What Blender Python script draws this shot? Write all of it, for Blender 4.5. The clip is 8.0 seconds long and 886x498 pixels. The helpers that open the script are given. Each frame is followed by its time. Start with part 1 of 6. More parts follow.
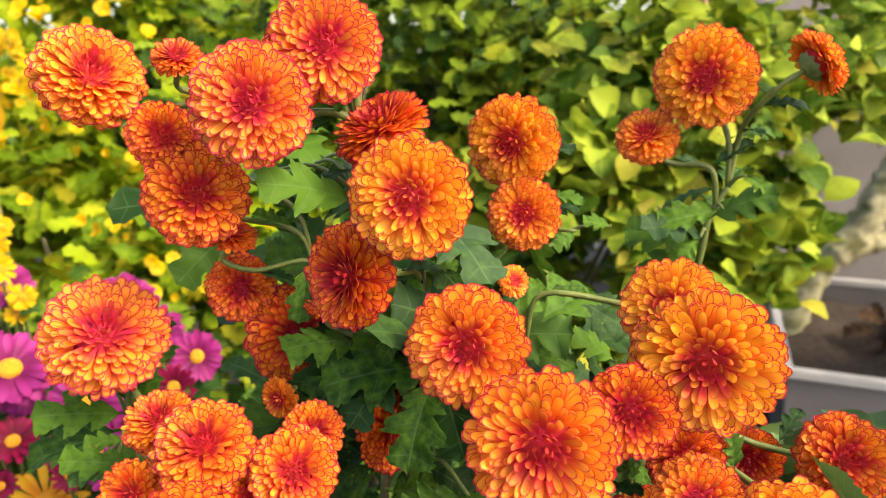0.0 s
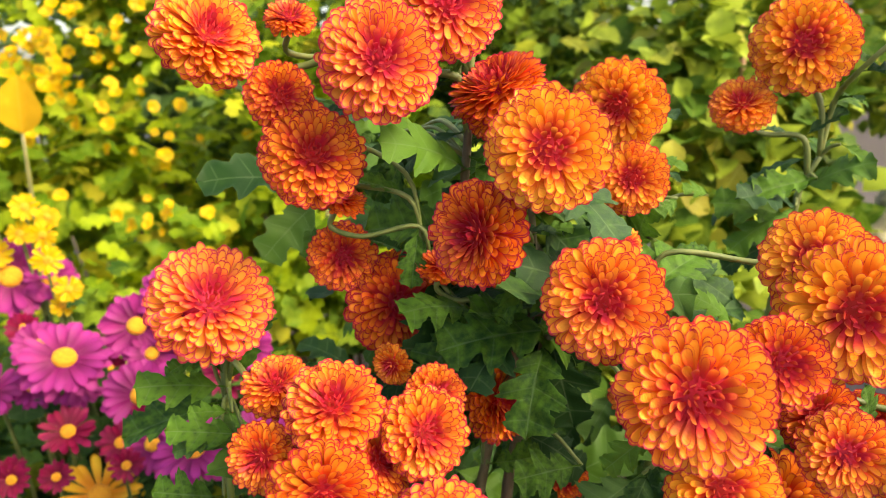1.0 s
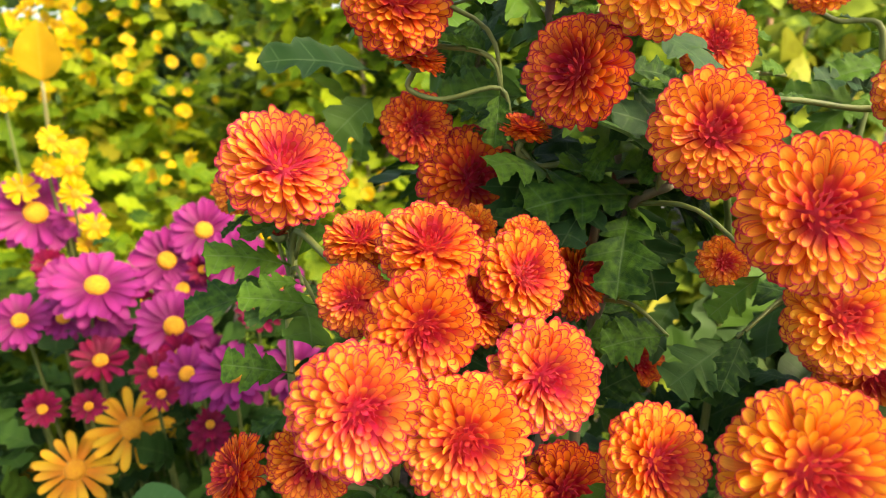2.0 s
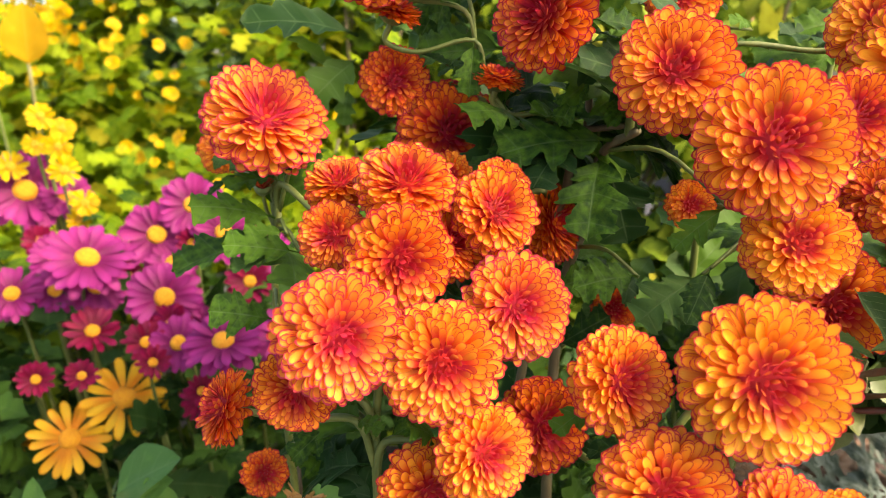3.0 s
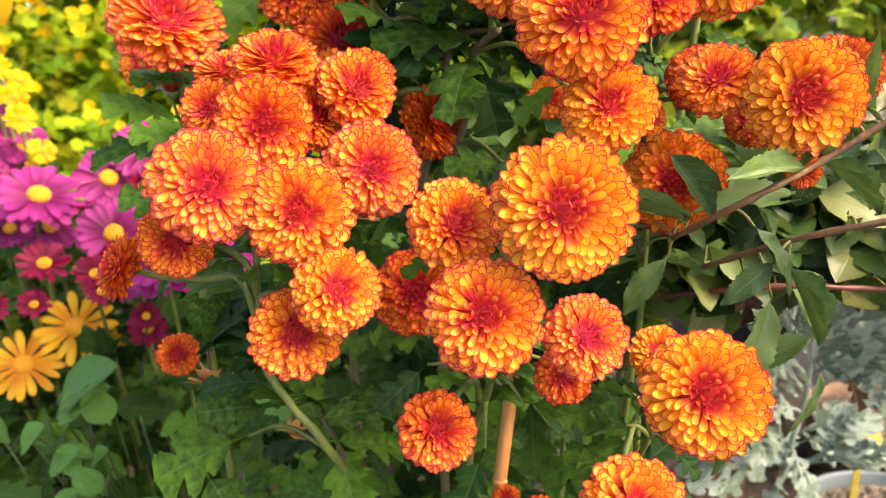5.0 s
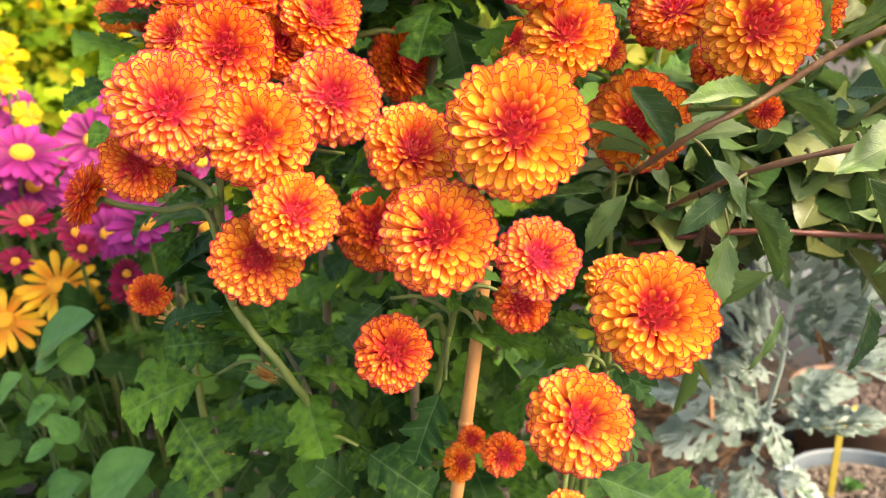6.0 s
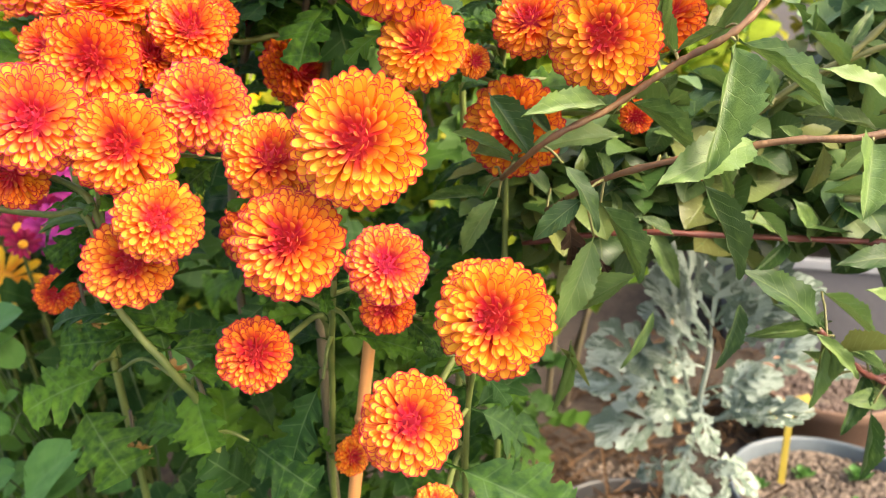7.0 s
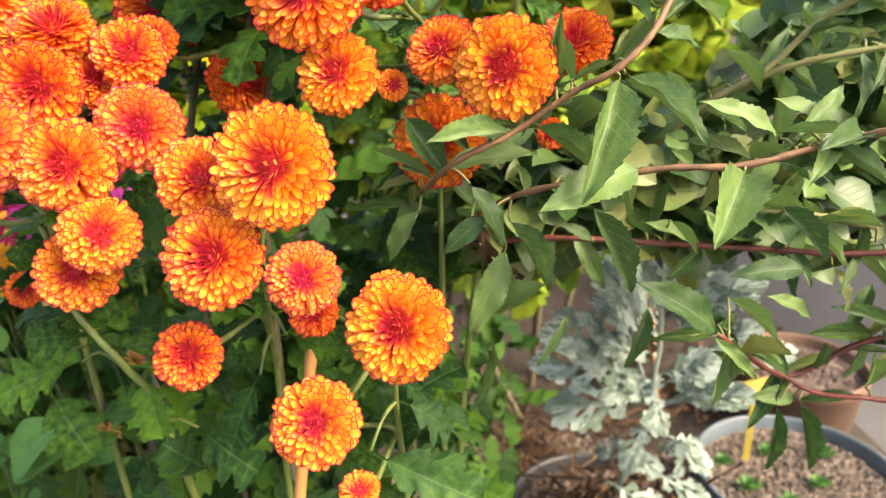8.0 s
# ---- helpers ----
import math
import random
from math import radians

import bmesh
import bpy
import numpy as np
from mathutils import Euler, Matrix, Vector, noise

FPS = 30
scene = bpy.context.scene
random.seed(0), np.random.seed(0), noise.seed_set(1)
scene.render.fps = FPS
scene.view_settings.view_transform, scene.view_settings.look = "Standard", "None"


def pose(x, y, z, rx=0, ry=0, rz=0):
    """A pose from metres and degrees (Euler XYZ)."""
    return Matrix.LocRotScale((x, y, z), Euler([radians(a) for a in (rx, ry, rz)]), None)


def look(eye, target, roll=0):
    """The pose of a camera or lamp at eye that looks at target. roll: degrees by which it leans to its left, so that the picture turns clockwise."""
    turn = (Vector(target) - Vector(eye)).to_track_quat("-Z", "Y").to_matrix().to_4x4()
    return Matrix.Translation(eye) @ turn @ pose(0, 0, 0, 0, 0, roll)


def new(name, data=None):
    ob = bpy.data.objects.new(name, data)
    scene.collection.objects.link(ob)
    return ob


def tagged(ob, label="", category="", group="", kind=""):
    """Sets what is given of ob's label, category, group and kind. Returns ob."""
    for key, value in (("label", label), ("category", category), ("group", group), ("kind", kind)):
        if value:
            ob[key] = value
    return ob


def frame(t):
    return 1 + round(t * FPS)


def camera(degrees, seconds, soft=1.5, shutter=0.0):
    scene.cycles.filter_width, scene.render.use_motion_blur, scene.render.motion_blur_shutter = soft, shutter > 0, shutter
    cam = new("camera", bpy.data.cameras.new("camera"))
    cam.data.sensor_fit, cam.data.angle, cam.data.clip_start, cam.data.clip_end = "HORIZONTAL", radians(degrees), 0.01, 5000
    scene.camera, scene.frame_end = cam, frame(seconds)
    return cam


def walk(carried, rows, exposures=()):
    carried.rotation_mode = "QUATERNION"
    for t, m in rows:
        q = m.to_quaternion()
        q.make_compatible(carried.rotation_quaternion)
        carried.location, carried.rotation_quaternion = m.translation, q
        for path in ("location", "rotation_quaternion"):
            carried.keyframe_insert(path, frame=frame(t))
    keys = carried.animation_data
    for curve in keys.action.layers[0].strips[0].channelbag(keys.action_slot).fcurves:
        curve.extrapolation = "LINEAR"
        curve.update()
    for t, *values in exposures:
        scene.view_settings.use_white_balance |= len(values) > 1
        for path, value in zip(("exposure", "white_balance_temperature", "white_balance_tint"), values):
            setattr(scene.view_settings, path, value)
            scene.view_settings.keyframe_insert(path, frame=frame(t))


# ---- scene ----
cam = camera(66.8, 8.0, 0.8)
PATH = [
    (0, (0.005, 0.006, 0.869), (-0.012, 1.933, 0.333), -1.2),
    (0.5, (-0.021, 0.003, 0.879), (-0.037, 1.932, 0.35), -1.5),
    (1, (-0.058, 0.004, 0.845), (-0.064, 1.939, 0.338), -1.5),
    (1.5, (-0.099, -0.001, 0.803), (-0.089, 1.934, 0.301), -1.3),
    (1.6, (-0.106, -0.001, 0.788), (-0.085, 1.934, 0.286), -1.1),
    (1.7, (-0.107, 0.0, 0.782), (-0.098, 1.937, 0.283), -1.2),
    (2.8, (-0.1, -0.016, 0.752), (-0.073, 1.915, 0.235), -1.6),
    (3, (-0.099, -0.021, 0.75), (-0.068, 1.91, 0.229), -1.9),
    (3.5, (-0.086, -0.029, 0.724), (-0.048, 1.9, 0.2), -2.4),
    (4, (-0.074, -0.043, 0.715), (-0.027, 1.884, 0.181), -2.7),
    (4.5, (-0.064, -0.064, 0.709), (-0.016, 1.863, 0.177), -2.6),
    (4.7, (-0.052, -0.071, 0.702), (-0.006, 1.857, 0.171), -2.5),
    (5.8, (-0.015, -0.094, 0.674), (0.024, 1.833, 0.14), -1.6),
    (6, (-0.016, -0.094, 0.663), (0.026, 1.83, 0.12), -1.6),
    (6.5, (0.012, -0.097, 0.662), (0.046, 1.821, 0.096), -1.7),
    (7, (0.058, -0.104, 0.674), (0.086, 1.808, 0.088), -1.8),
    (7.5, (0.096, -0.116, 0.697), (0.087, 1.792, 0.096), -2.0),
    (8, (0.112, -0.126, 0.706), (0.101, 1.756, 0.027), -1.8),
]
cam.data.dof.use_dof = True
cam.data.dof.focus_distance, cam.data.dof.aperture_fstop = 0.31, 10.0
walk(cam, [(t, look(eye, target, roll)) for t, eye, target, roll in PATH], [(0, 1.78, 7800, 11), (1.5, 1.83, 7900, 11), (3.5, 1.88, 8000, 12), (4.5, 1.99, 7900, 11), (6.5, 2.24, 7700, 11), (8, 2.17, 7600, 11)])

# ---- world, sun, exposure ----
SUN_HEIGHT, SUN_TURN = 43.0, 118.0  # degrees above the horizon; degrees from +y towards +x
world = bpy.data.worlds.new("sky")
scene.world = world
world.use_nodes = True
sky = world.node_tree.nodes.new("ShaderNodeTexSky")
sky.sky_type, sky.sun_disc = "NISHITA", False
sky.sun_elevation, sky.sun_rotation = radians(SUN_HEIGHT), radians(SUN_TURN)
sky.air_density, sky.dust_density = 1.0, 4.0
backing = world.node_tree.nodes["Background"]
backing.inputs["Strength"].default_value = 0.15
world.node_tree.links.new(sky.outputs["Color"], backing.inputs["Color"])
sun = new("sun", bpy.data.lights.new("sun", "SUN"))
sun.data.energy, sun.data.angle, sun.data.color = 1.5, radians(20.0), (1.0, 0.93, 0.82)
sun_way = Vector((math.sin(radians(SUN_TURN)) * math.cos(radians(SUN_HEIGHT)), math.cos(radians(SUN_TURN)) * math.cos(radians(SUN_HEIGHT)), math.sin(radians(SUN_HEIGHT))))
sun.matrix_world = look(sun_way * 10, (0, 0, 0))


# ---- materials ----
class Graph:
    """Short names for shader nodes."""

    def __init__(self, name):
        self.material = bpy.data.materials.new(name)
        self.material.use_nodes = True
        self.tree = self.material.node_tree
        self.tree.nodes.clear()
        self.out = self.tree.nodes.new("ShaderNodeOutputMaterial")

    def node(self, kind):
        return self.tree.nodes.new("ShaderNode" + kind)

    def feed(self, socket, value):
        if hasattr(value, "is_output"):
            self.tree.links.new(value, socket)
        else:
            socket.default_value = value

    def math(self, op, a, b=0.0, clamp=False):
        n = self.node("Math")
        n.operation, n.use_clamp = op, clamp
        self.feed(n.inputs[0], a)
        self.feed(n.inputs[1], b)
        return n.outputs[0]

    def span(self, value, lo, hi, a=0.0, b=1.0):
        n = self.node("MapRange")
        n.interpolation_type = "SMOOTHSTEP"
        for i, v in enumerate((value, lo, hi, a, b)):
            self.feed(n.inputs[i], v)
        return n.outputs[0]

    def mix(self, fac, a, b, blend="MIX"):
        n = self.node("Mix")
        n.data_type, n.blend_type = "RGBA", blend
        self.feed(n.inputs[0], fac)
        self.feed(n.inputs[6], (*a, 1) if isinstance(a, tuple) else a)
        self.feed(n.inputs[7], (*b, 1) if isinstance(b, tuple) else b)
        return n.outputs[2]

    def noise(self, scale, detail=3.0, stretch=None, where="Object"):
        co = self.node("TexCoord").outputs[where]
        if stretch:
            m = self.node("Mapping")
            self.feed(m.inputs[0], co)
            m.inputs["Scale"].default_value = stretch
            co = m.outputs[0]
        n = self.node("TexNoise")
        self.feed(n.inputs["Vector"], co)
        n.inputs["Scale"].default_value, n.inputs["Detail"].default_value = scale, detail
        return n.outputs["Fac"]

    def shape(self):
        """Along, across and ring, as the mesh carries them."""
        a = self.node("Attribute")
        a.attribute_name = "shape"
        s = self.node("SeparateColor")
        self.feed(s.inputs[0], a.outputs["Color"])
        return s.outputs[0], s.outputs[1], s.outputs[2]

    def chance(self):
        """A number for each piece, joined or single."""
        a = self.node("ObjectInfo").outputs["Random"]
        b = self.node("NewGeometry").outputs["Random Per Island"]
        return self.math("FRACT", self.math("ADD", a, b))

    def done(self, colour, rough=0.5, bump=None, depth=0.001, through_light=0.0, metal=0.0, glow=None, sheen=0.5):
        b = self.node("BsdfPrincipled")
        self.feed(b.inputs["Base Color"], (*colour, 1) if isinstance(colour, tuple) else colour)
        self.feed(b.inputs["Roughness"], rough)
        b.inputs["Metallic"].default_value = metal
        b.inputs["Specular IOR Level"].default_value = sheen
        if bump is not None:
            n = self.node("Bump")
            n.inputs["Strength"].default_value, n.inputs["Distance"].default_value = 1.0, depth
            self.feed(n.inputs["Height"], bump)
            self.feed(b.inputs["Normal"], n.outputs[0])
        last = b.outputs[0]
        if through_light:
            t = self.node("BsdfTranslucent")
            self.feed(t.inputs[0], (*colour, 1) if isinstance(colour, tuple) else colour)
            m = self.node("MixShader")
            m.inputs[0].default_value = through_light
            self.feed(m.inputs[1], last)
            self.feed(m.inputs[2], t.outputs[0])
            last = m.outputs[0]
        self.feed(self.out.inputs[0], last)
        return self.material


def petal_paint(name, pale, warm, rim, core, core_reach, rim_from=0.72):
    g = Graph(name)
    along, across, ring = g.shape()
    luck = g.chance()
    grain = g.noise(900, 2, (1, 0.12, 1))
    cloud = g.noise(170, 2)
    body = g.mix(g.span(g.math("ADD", along, g.math("MULTIPLY", luck, 0.3)), 0.3, 0.95), warm, pale)
    body = g.mix(g.math("MULTIPLY", grain, 0.22), body, warm)
    edge = g.math("ADD", across, g.math("MULTIPLY", g.math("SUBTRACT", cloud, 0.5), 0.35))
    body = g.mix(g.math("MULTIPLY", g.span(edge, rim_from - 0.45, rim_from + 0.1), 0.30), body, warm)
    body = g.mix(g.math("MULTIPLY", g.span(edge, rim_from, rim_from + 0.16), 0.95), body, rim)
    depth = g.math("ADD", ring, g.math("ADD", g.math("MULTIPLY", luck, 0.10), g.math("MULTIPLY", along, 0.26)))
    heart = g.span(depth, core_reach * 0.5, core_reach * 1.5, 1.0, 0.0)
    body = g.mix(g.math("MULTIPLY", heart, 0.88), body, core)
    h = g.node("HueSaturation")
    g.feed(h.inputs["Hue"], g.span(luck, 0, 1, 0.493, 0.506))
    g.feed(h.inputs["Value"], g.span(g.math("FRACT", g.math("MULTIPLY", luck, 7.3)), 0, 1, 0.86, 1.08))
    g.feed(h.inputs["Color"], body)
    return g.done(h.outputs[0], 0.5, grain, 0.0003, 0.36, sheen=0.22)


petal_mid = petal_paint("orange_petal", (0.91, 0.40, 0.042), (0.80, 0.140, 0.020), (0.52, 0.022, 0.05), (0.51, 0.010, 0.045), 0.41, 0.60)
petal_deep = petal_paint("deep_orange_petal", (0.88, 0.32, 0.030), (0.74, 0.10, 0.016), (0.46, 0.014, 0.04), (0.46, 0.008, 0.035), 0.45, 0.57)
petal_gold = petal_paint("golden_petal", (0.92, 0.47, 0.042), (0.83, 0.19, 0.022), (0.53, 0.026, 0.05), (0.56, 0.013, 0.05), 0.39, 0.64)
petal_red = petal_paint("reddish_petal", (0.88, 0.28, 0.026), (0.69, 0.070, 0.016), (0.45, 0.014, 0.045), (0.40, 0.007, 0.03), 0.49, 0.54)
petal_salmon = petal_paint("salmon_petal", (0.89, 0.37, 0.050), (0.78, 0.125, 0.026), (0.56, 0.030, 0.075), (0.53, 0.010, 0.065), 0.42, 0.54)
petal_pink = petal_paint("magenta_petal", (0.38, 0.030, 0.22), (0.18, 0.006, 0.08), (0.34, 0.024, 0.18), (0.28, 0.018, 0.14), 0.01)
petal_crimson = petal_paint("crimson_petal", (0.27, 0.006, 0.06), (0.16, 0.003, 0.025), (0.23, 0.006, 0.05), (0.3, 0.01, 0.05), 0.01)
petal_yellow = petal_paint("yellow_petal", (0.64, 0.45, 0.008), (0.60, 0.36, 0.006), (0.62, 0.42, 0.008), (0.7, 0.4, 0.01), 0.01)
petal_amber = petal_paint("amber_petal", (0.78, 0.47, 0.03), (0.62, 0.24, 0.012), (0.68, 0.30, 0.015), (0.6, 0.22, 0.01), 0.01)
faded_petal = petal_paint("faded_petal", (0.72, 0.46, 0.18), (0.55, 0.26, 0.07), (0.5, 0.25, 0.1), (0.4, 0.2, 0.08), 0.05)
PETALS = {"salmon": petal_salmon, "mid": petal_mid, "deep": petal_deep, "gold": petal_gold, "red": petal_red, "pink": petal_pink, "crimson": petal_crimson, "yellow": petal_yellow, "amber": petal_amber}


def leaf_paint(name, dark, light, vein, rough=0.45, ribs=7.0, veined=0.55, through_light=0.22, dull=None, blot=45, grain=700, gloss=0.12, ribbed=1.0):
    g = Graph(name)
    along, across, ring = g.shape()
    luck = g.chance()
    blotch = g.noise(blot, 4)
    fine = g.noise(grain, 2)
    body = g.mix(g.span(g.math("ADD", blotch, g.math("MULTIPLY", g.math("SUBTRACT", luck, 0.5), 0.7)), 0.25, 0.8), dark, light)
    body = g.mix(g.math("MULTIPLY", fine, 0.25), body, dark)
    if dull:
        body = g.mix(g.math("MULTIPLY", g.span(g.math("FRACT", g.math("MULTIPLY", luck, 5.7)), 0.72, 1.0), 0.5), body, dull)
    mid = g.span(across, 0.0, 0.07, 1.0, 0.0)
    side = g.math("ABSOLUTE", g.math("SINE", g.math("MULTIPLY", g.math("SUBTRACT", along, g.math("MULTIPLY", across, 0.24)), ribs * math.pi)))
    side = g.math("MULTIPLY", g.span(side, 0.0, 0.16, 1.0, 0.0), g.span(across, 0.6, 1.0, 0.8 * ribbed, 0.0))
    lines = g.math("MULTIPLY", g.math("MAXIMUM", mid, side), veined)
    body = g.mix(lines, body, vein)
    body = g.mix(g.math("MULTIPLY", g.span(ring, 0.8, 1.0), 0.22), body, vein)
    height = g.math("ADD", g.math("MULTIPLY", lines, -0.6), g.math("MULTIPLY", fine, 0.35))
    return g.done(body, rough, height, 0.0007, through_light, sheen=gloss)


mum_green = leaf_paint("chrysanthemum_leaf", (0.012, 0.044, 0.008), (0.072, 0.165, 0.014), (0.13, 0.20, 0.09), 0.55, 3.0, 0.32, 0.22, (0.040, 0.085, 0.040), blot=12, grain=120, gloss=0.14, ribbed=0.7)
daisy_leaf = leaf_paint("daisy_leaf", (0.014, 0.045, 0.009), (0.058, 0.135, 0.018), (0.10, 0.16, 0.05), 0.6, 3.0, 0.3, 0.22, blot=4.5, grain=50, ribbed=0.35)
lance_green = leaf_paint("shrub_leaf", (0.032, 0.078, 0.018), (0.140, 0.225, 0.060), (0.27, 0.33, 0.13), 0.42, 8.0, 0.38, 0.2, (0.24, 0.21, 0.06), blot=4.5, grain=50, gloss=0.38)
oval_green = leaf_paint("oval_leaf", (0.055, 0.15, 0.035), (0.115, 0.255, 0.06), (0.14, 0.25, 0.09), 0.42, 5.0, 0.3, blot=4.5, grain=50)
bush_yellow_green = leaf_paint("yellow_green_leaf", (0.085, 0.17, 0.006), (0.28, 0.37, 0.012), (0.42, 0.5, 0.06), 0.55, 5.0, 0.3, 0.35, (0.55, 0.42, 0.03))
bush_green = leaf_paint("bush_leaf", (0.02, 0.06, 0.005), (0.19, 0.28, 0.018), (0.16, 0.21, 0.03), 0.6, 5.0, 0.3, 0.3, (0.26, 0.23, 0.015))
bush_light = leaf_paint("light_bush_leaf", (0.055, 0.12, 0.010), (0.33, 0.42, 0.04), (0.38, 0.43, 0.1), 0.55, 5.0, 0.3, 0.32, (0.36, 0.26, 0.03))
bush_cream = leaf_paint("cream_leaf", (0.20, 0.26, 0.06), (0.62, 0.60, 0.32), (0.5, 0.5, 0.2), 0.55, 5.0, 0.3, 0.3, (0.5, 0.42, 0.08))
hedge_green = leaf_paint("hedge_leaf", (0.02, 0.05, 0.012), (0.07, 0.13, 0.025), (0.1, 0.16, 0.04), 0.5, 5.0, 0.2)
silver_leaf = leaf_paint("silver_leaf", (0.12, 0.165, 0.125), (0.38, 0.45, 0.39), (0.48, 0.53, 0.46), 0.85, 6.0, 0.4, 0.15, blot=4.5, grain=50)
dry_leaf = leaf_paint("dry_leaf", (0.030, 0.017, 0.010), (0.125, 0.075, 0.042), (0.18, 0.12, 0.07), 0.85, 6.0, 0.4, 0.12)
autumn_yellow = leaf_paint("yellowed_leaf", (0.58, 0.33, 0.016), (0.78, 0.56, 0.04), (0.6, 0.44, 0.06), 0.5, 6.0, 0.3, 0.3, blot=4.5, grain=50)


def plain_paint(name, a, b, scale, rough=0.6, depth=0.0005, metal=0.0, stretch=None, fine=None):
    g = Graph(name)
    n = g.noise(scale, 5, stretch)
    f = g.noise(fine or scale * 9, 3, stretch)
    body = g.mix(g.span(n, 0.3, 0.7), a, b)
    body = g.mix(g.math("MULTIPLY", f, 0.3), body, a)
    return g.done(body, rough, g.math("ADD", n, g.math("MULTIPLY", f, 0.6)), depth, metal=metal)


stem_green = plain_paint("green_stem", (0.075, 0.11, 0.02), (0.16, 0.19, 0.045), 90, 0.55, 0.0004, stretch=(1, 1, 0.2))
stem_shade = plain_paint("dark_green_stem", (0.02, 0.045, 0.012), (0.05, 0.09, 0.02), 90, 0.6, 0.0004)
stem_woody = plain_paint("woody_stem", (0.075, 0.055, 0.035), (0.15, 0.13, 0.06), 70, 0.7, 0.0008, stretch=(1, 1, 0.25))
calyx_green = plain_paint("calyx", (0.09, 0.14, 0.04), (0.17, 0.22, 0.07), 200, 0.6)
disc_yellow = plain_paint("flower_disc", (0.66, 0.24, 0.008), (0.78, 0.40, 0.012), 500, 0.7, 0.0015)
brown_bark = plain_paint("brown_branch", (0.11, 0.052, 0.024), (0.23, 0.12, 0.05), 60, 0.6, 0.0010, stretch=(1, 1, 0.3))
red_bark = plain_paint("red_branch", (0.09, 0.018, 0.014), (0.17, 0.042, 0.024), 60, 0.45, 0.0004)
olive_bark = plain_paint("olive_branch", (0.14, 0.14, 0.04), (0.22, 0.20, 0.07), 60, 0.5, 0.0004)
cane_tan = plain_paint("bamboo_cane", (0.50, 0.21, 0.065), (0.60, 0.28, 0.10), 35, 0.4, 0.0003, stretch=(1, 1, 0.06))
cane_pale = plain_paint("pale_cane", (0.36, 0.19, 0.10), (0.46, 0.28, 0.14), 35, 0.6, 0.0003, stretch=(1, 1, 0.1))
soil_dark = plain_paint("soil", (0.014, 0.009, 0.006), (0.052, 0.036, 0.026), 60, 0.95, 0.004, fine=260)
grit = plain_paint("gritty_soil", (0.05, 0.036, 0.027), (0.26, 0.20, 0.155), 130, 0.95, 0.004, fine=300)
concrete = plain_paint("concrete", (0.06, 0.058, 0.06), (0.10, 0.098, 0.10), 3.0, 0.85, 0.004, fine=90)
plaster = plain_paint("grey_plaster", (0.105, 0.10, 0.105), (0.16, 0.15, 0.155), 2.5, 0.9, 0.003, fine=60)
pot_grey = plain_paint("grey_plastic", (0.06, 0.08, 0.095), (0.11, 0.135, 0.15), 14, 0.5, 0.0003)
pot_black = plain_paint("black_plastic", (0.012, 0.013, 0.015), (0.03, 0.03, 0.032), 14, 0.45, 0.0003)
pot_brown = plain_paint("brown_clay", (0.12, 0.065, 0.04), (0.19, 0.11, 0.07), 14, 0.8, 0.0008)
white_plastic = plain_paint("white_plastic", (0.34, 0.35, 0.36), (0.46, 0.46, 0.46), 9, 0.5, 0.0003)
tag_yellow = plain_paint("yellow_label", (0.34, 0.25, 0.03), (0.41, 0.32, 0.05), 20, 0.6, 0.0002)
ink_grey = plain_paint("faded_ink", (0.30, 0.24, 0.05), (0.36, 0.28, 0.06), 60, 0.6, 0.0001)
lichen = plain_paint("lichened_bark", (0.13, 0.13, 0.05), (0.48, 0.46, 0.31), 22, 0.85, 0.006)
pale_stone = plain_paint("pale_stone", (0.50, 0.49, 0.47), (0.72, 0.70, 0.67), 30, 0.8, 0.002)
red_stone = plain_paint("reddish_stone", (0.06, 0.038, 0.03), (0.19, 0.135, 0.11), 60, 0.85, 0.002)


# ---- mesh helpers ----
def build(name, verts, faces, shape=None, smooth=True):
    mesh = bpy.data.meshes.new(name)
    mesh.from_pydata([tuple(map(float, v)) for v in verts], [], [tuple(map(int, f)) for f in faces])
    if shape is not None:
        layer = mesh.color_attributes.new("shape", "FLOAT_COLOR", "POINT")
        layer.data.foreach_set("color", np.hstack([shape, np.ones((len(shape), 1))]).astype(np.float32).ravel())
    if smooth:
        mesh.polygons.foreach_set("use_smooth", [True] * len(mesh.polygons))
    mesh.update()
    return mesh


def many(name, template, poses):
    """One mesh out of copies of a template (verts, faces, shape) at 4x4 poses."""
    v, f, s = template
    m = np.asarray([np.array(p) for p in poses])
    verts = np.einsum("nij,kj->nki", m[:, :3, :3], v) + m[:, None, :3, 3]
    faces = (np.asarray(f)[None] + (np.arange(len(m)) * len(v))[:, None, None]).reshape(-1, len(f[0]))
    return build(name, verts.reshape(-1, 3), faces, np.tile(s, (len(m), 1)))


def joined(name, pieces):
    """One mesh out of several (verts, faces, shape)."""
    verts, faces, shape, n = [], [], [], 0
    for v, f, s in pieces:
        verts.extend(v)
        shape.extend(s)
        faces.extend([tuple(i + n for i in q) for q in f])
        n += len(v)
    return build(name, verts, faces, np.array(shape))


def part(name, mesh, material, parent, label="", pose_=None):
    ob = new(name, mesh)
    if not mesh.materials:
        mesh.materials.append(material)
    ob.parent = parent
    if pose_ is not None:
        ob.matrix_local = pose_
    return tagged(ob, label)


def thing(name, place, label, category, group="", turn=None, kind=""):
    ob = new(name)
    ob.empty_display_size = 0.02
    ob.matrix_world = Matrix.Translation(place) @ (turn or Matrix())
    return tagged(ob, label, category, group, kind)


def frame_z(n, roll=0.0):
    """A turn that brings +z to n."""
    return Vector(n).to_track_quat("Z", "Y").to_matrix().to_4x4() @ Matrix.Rotation(roll, 4, "Z")


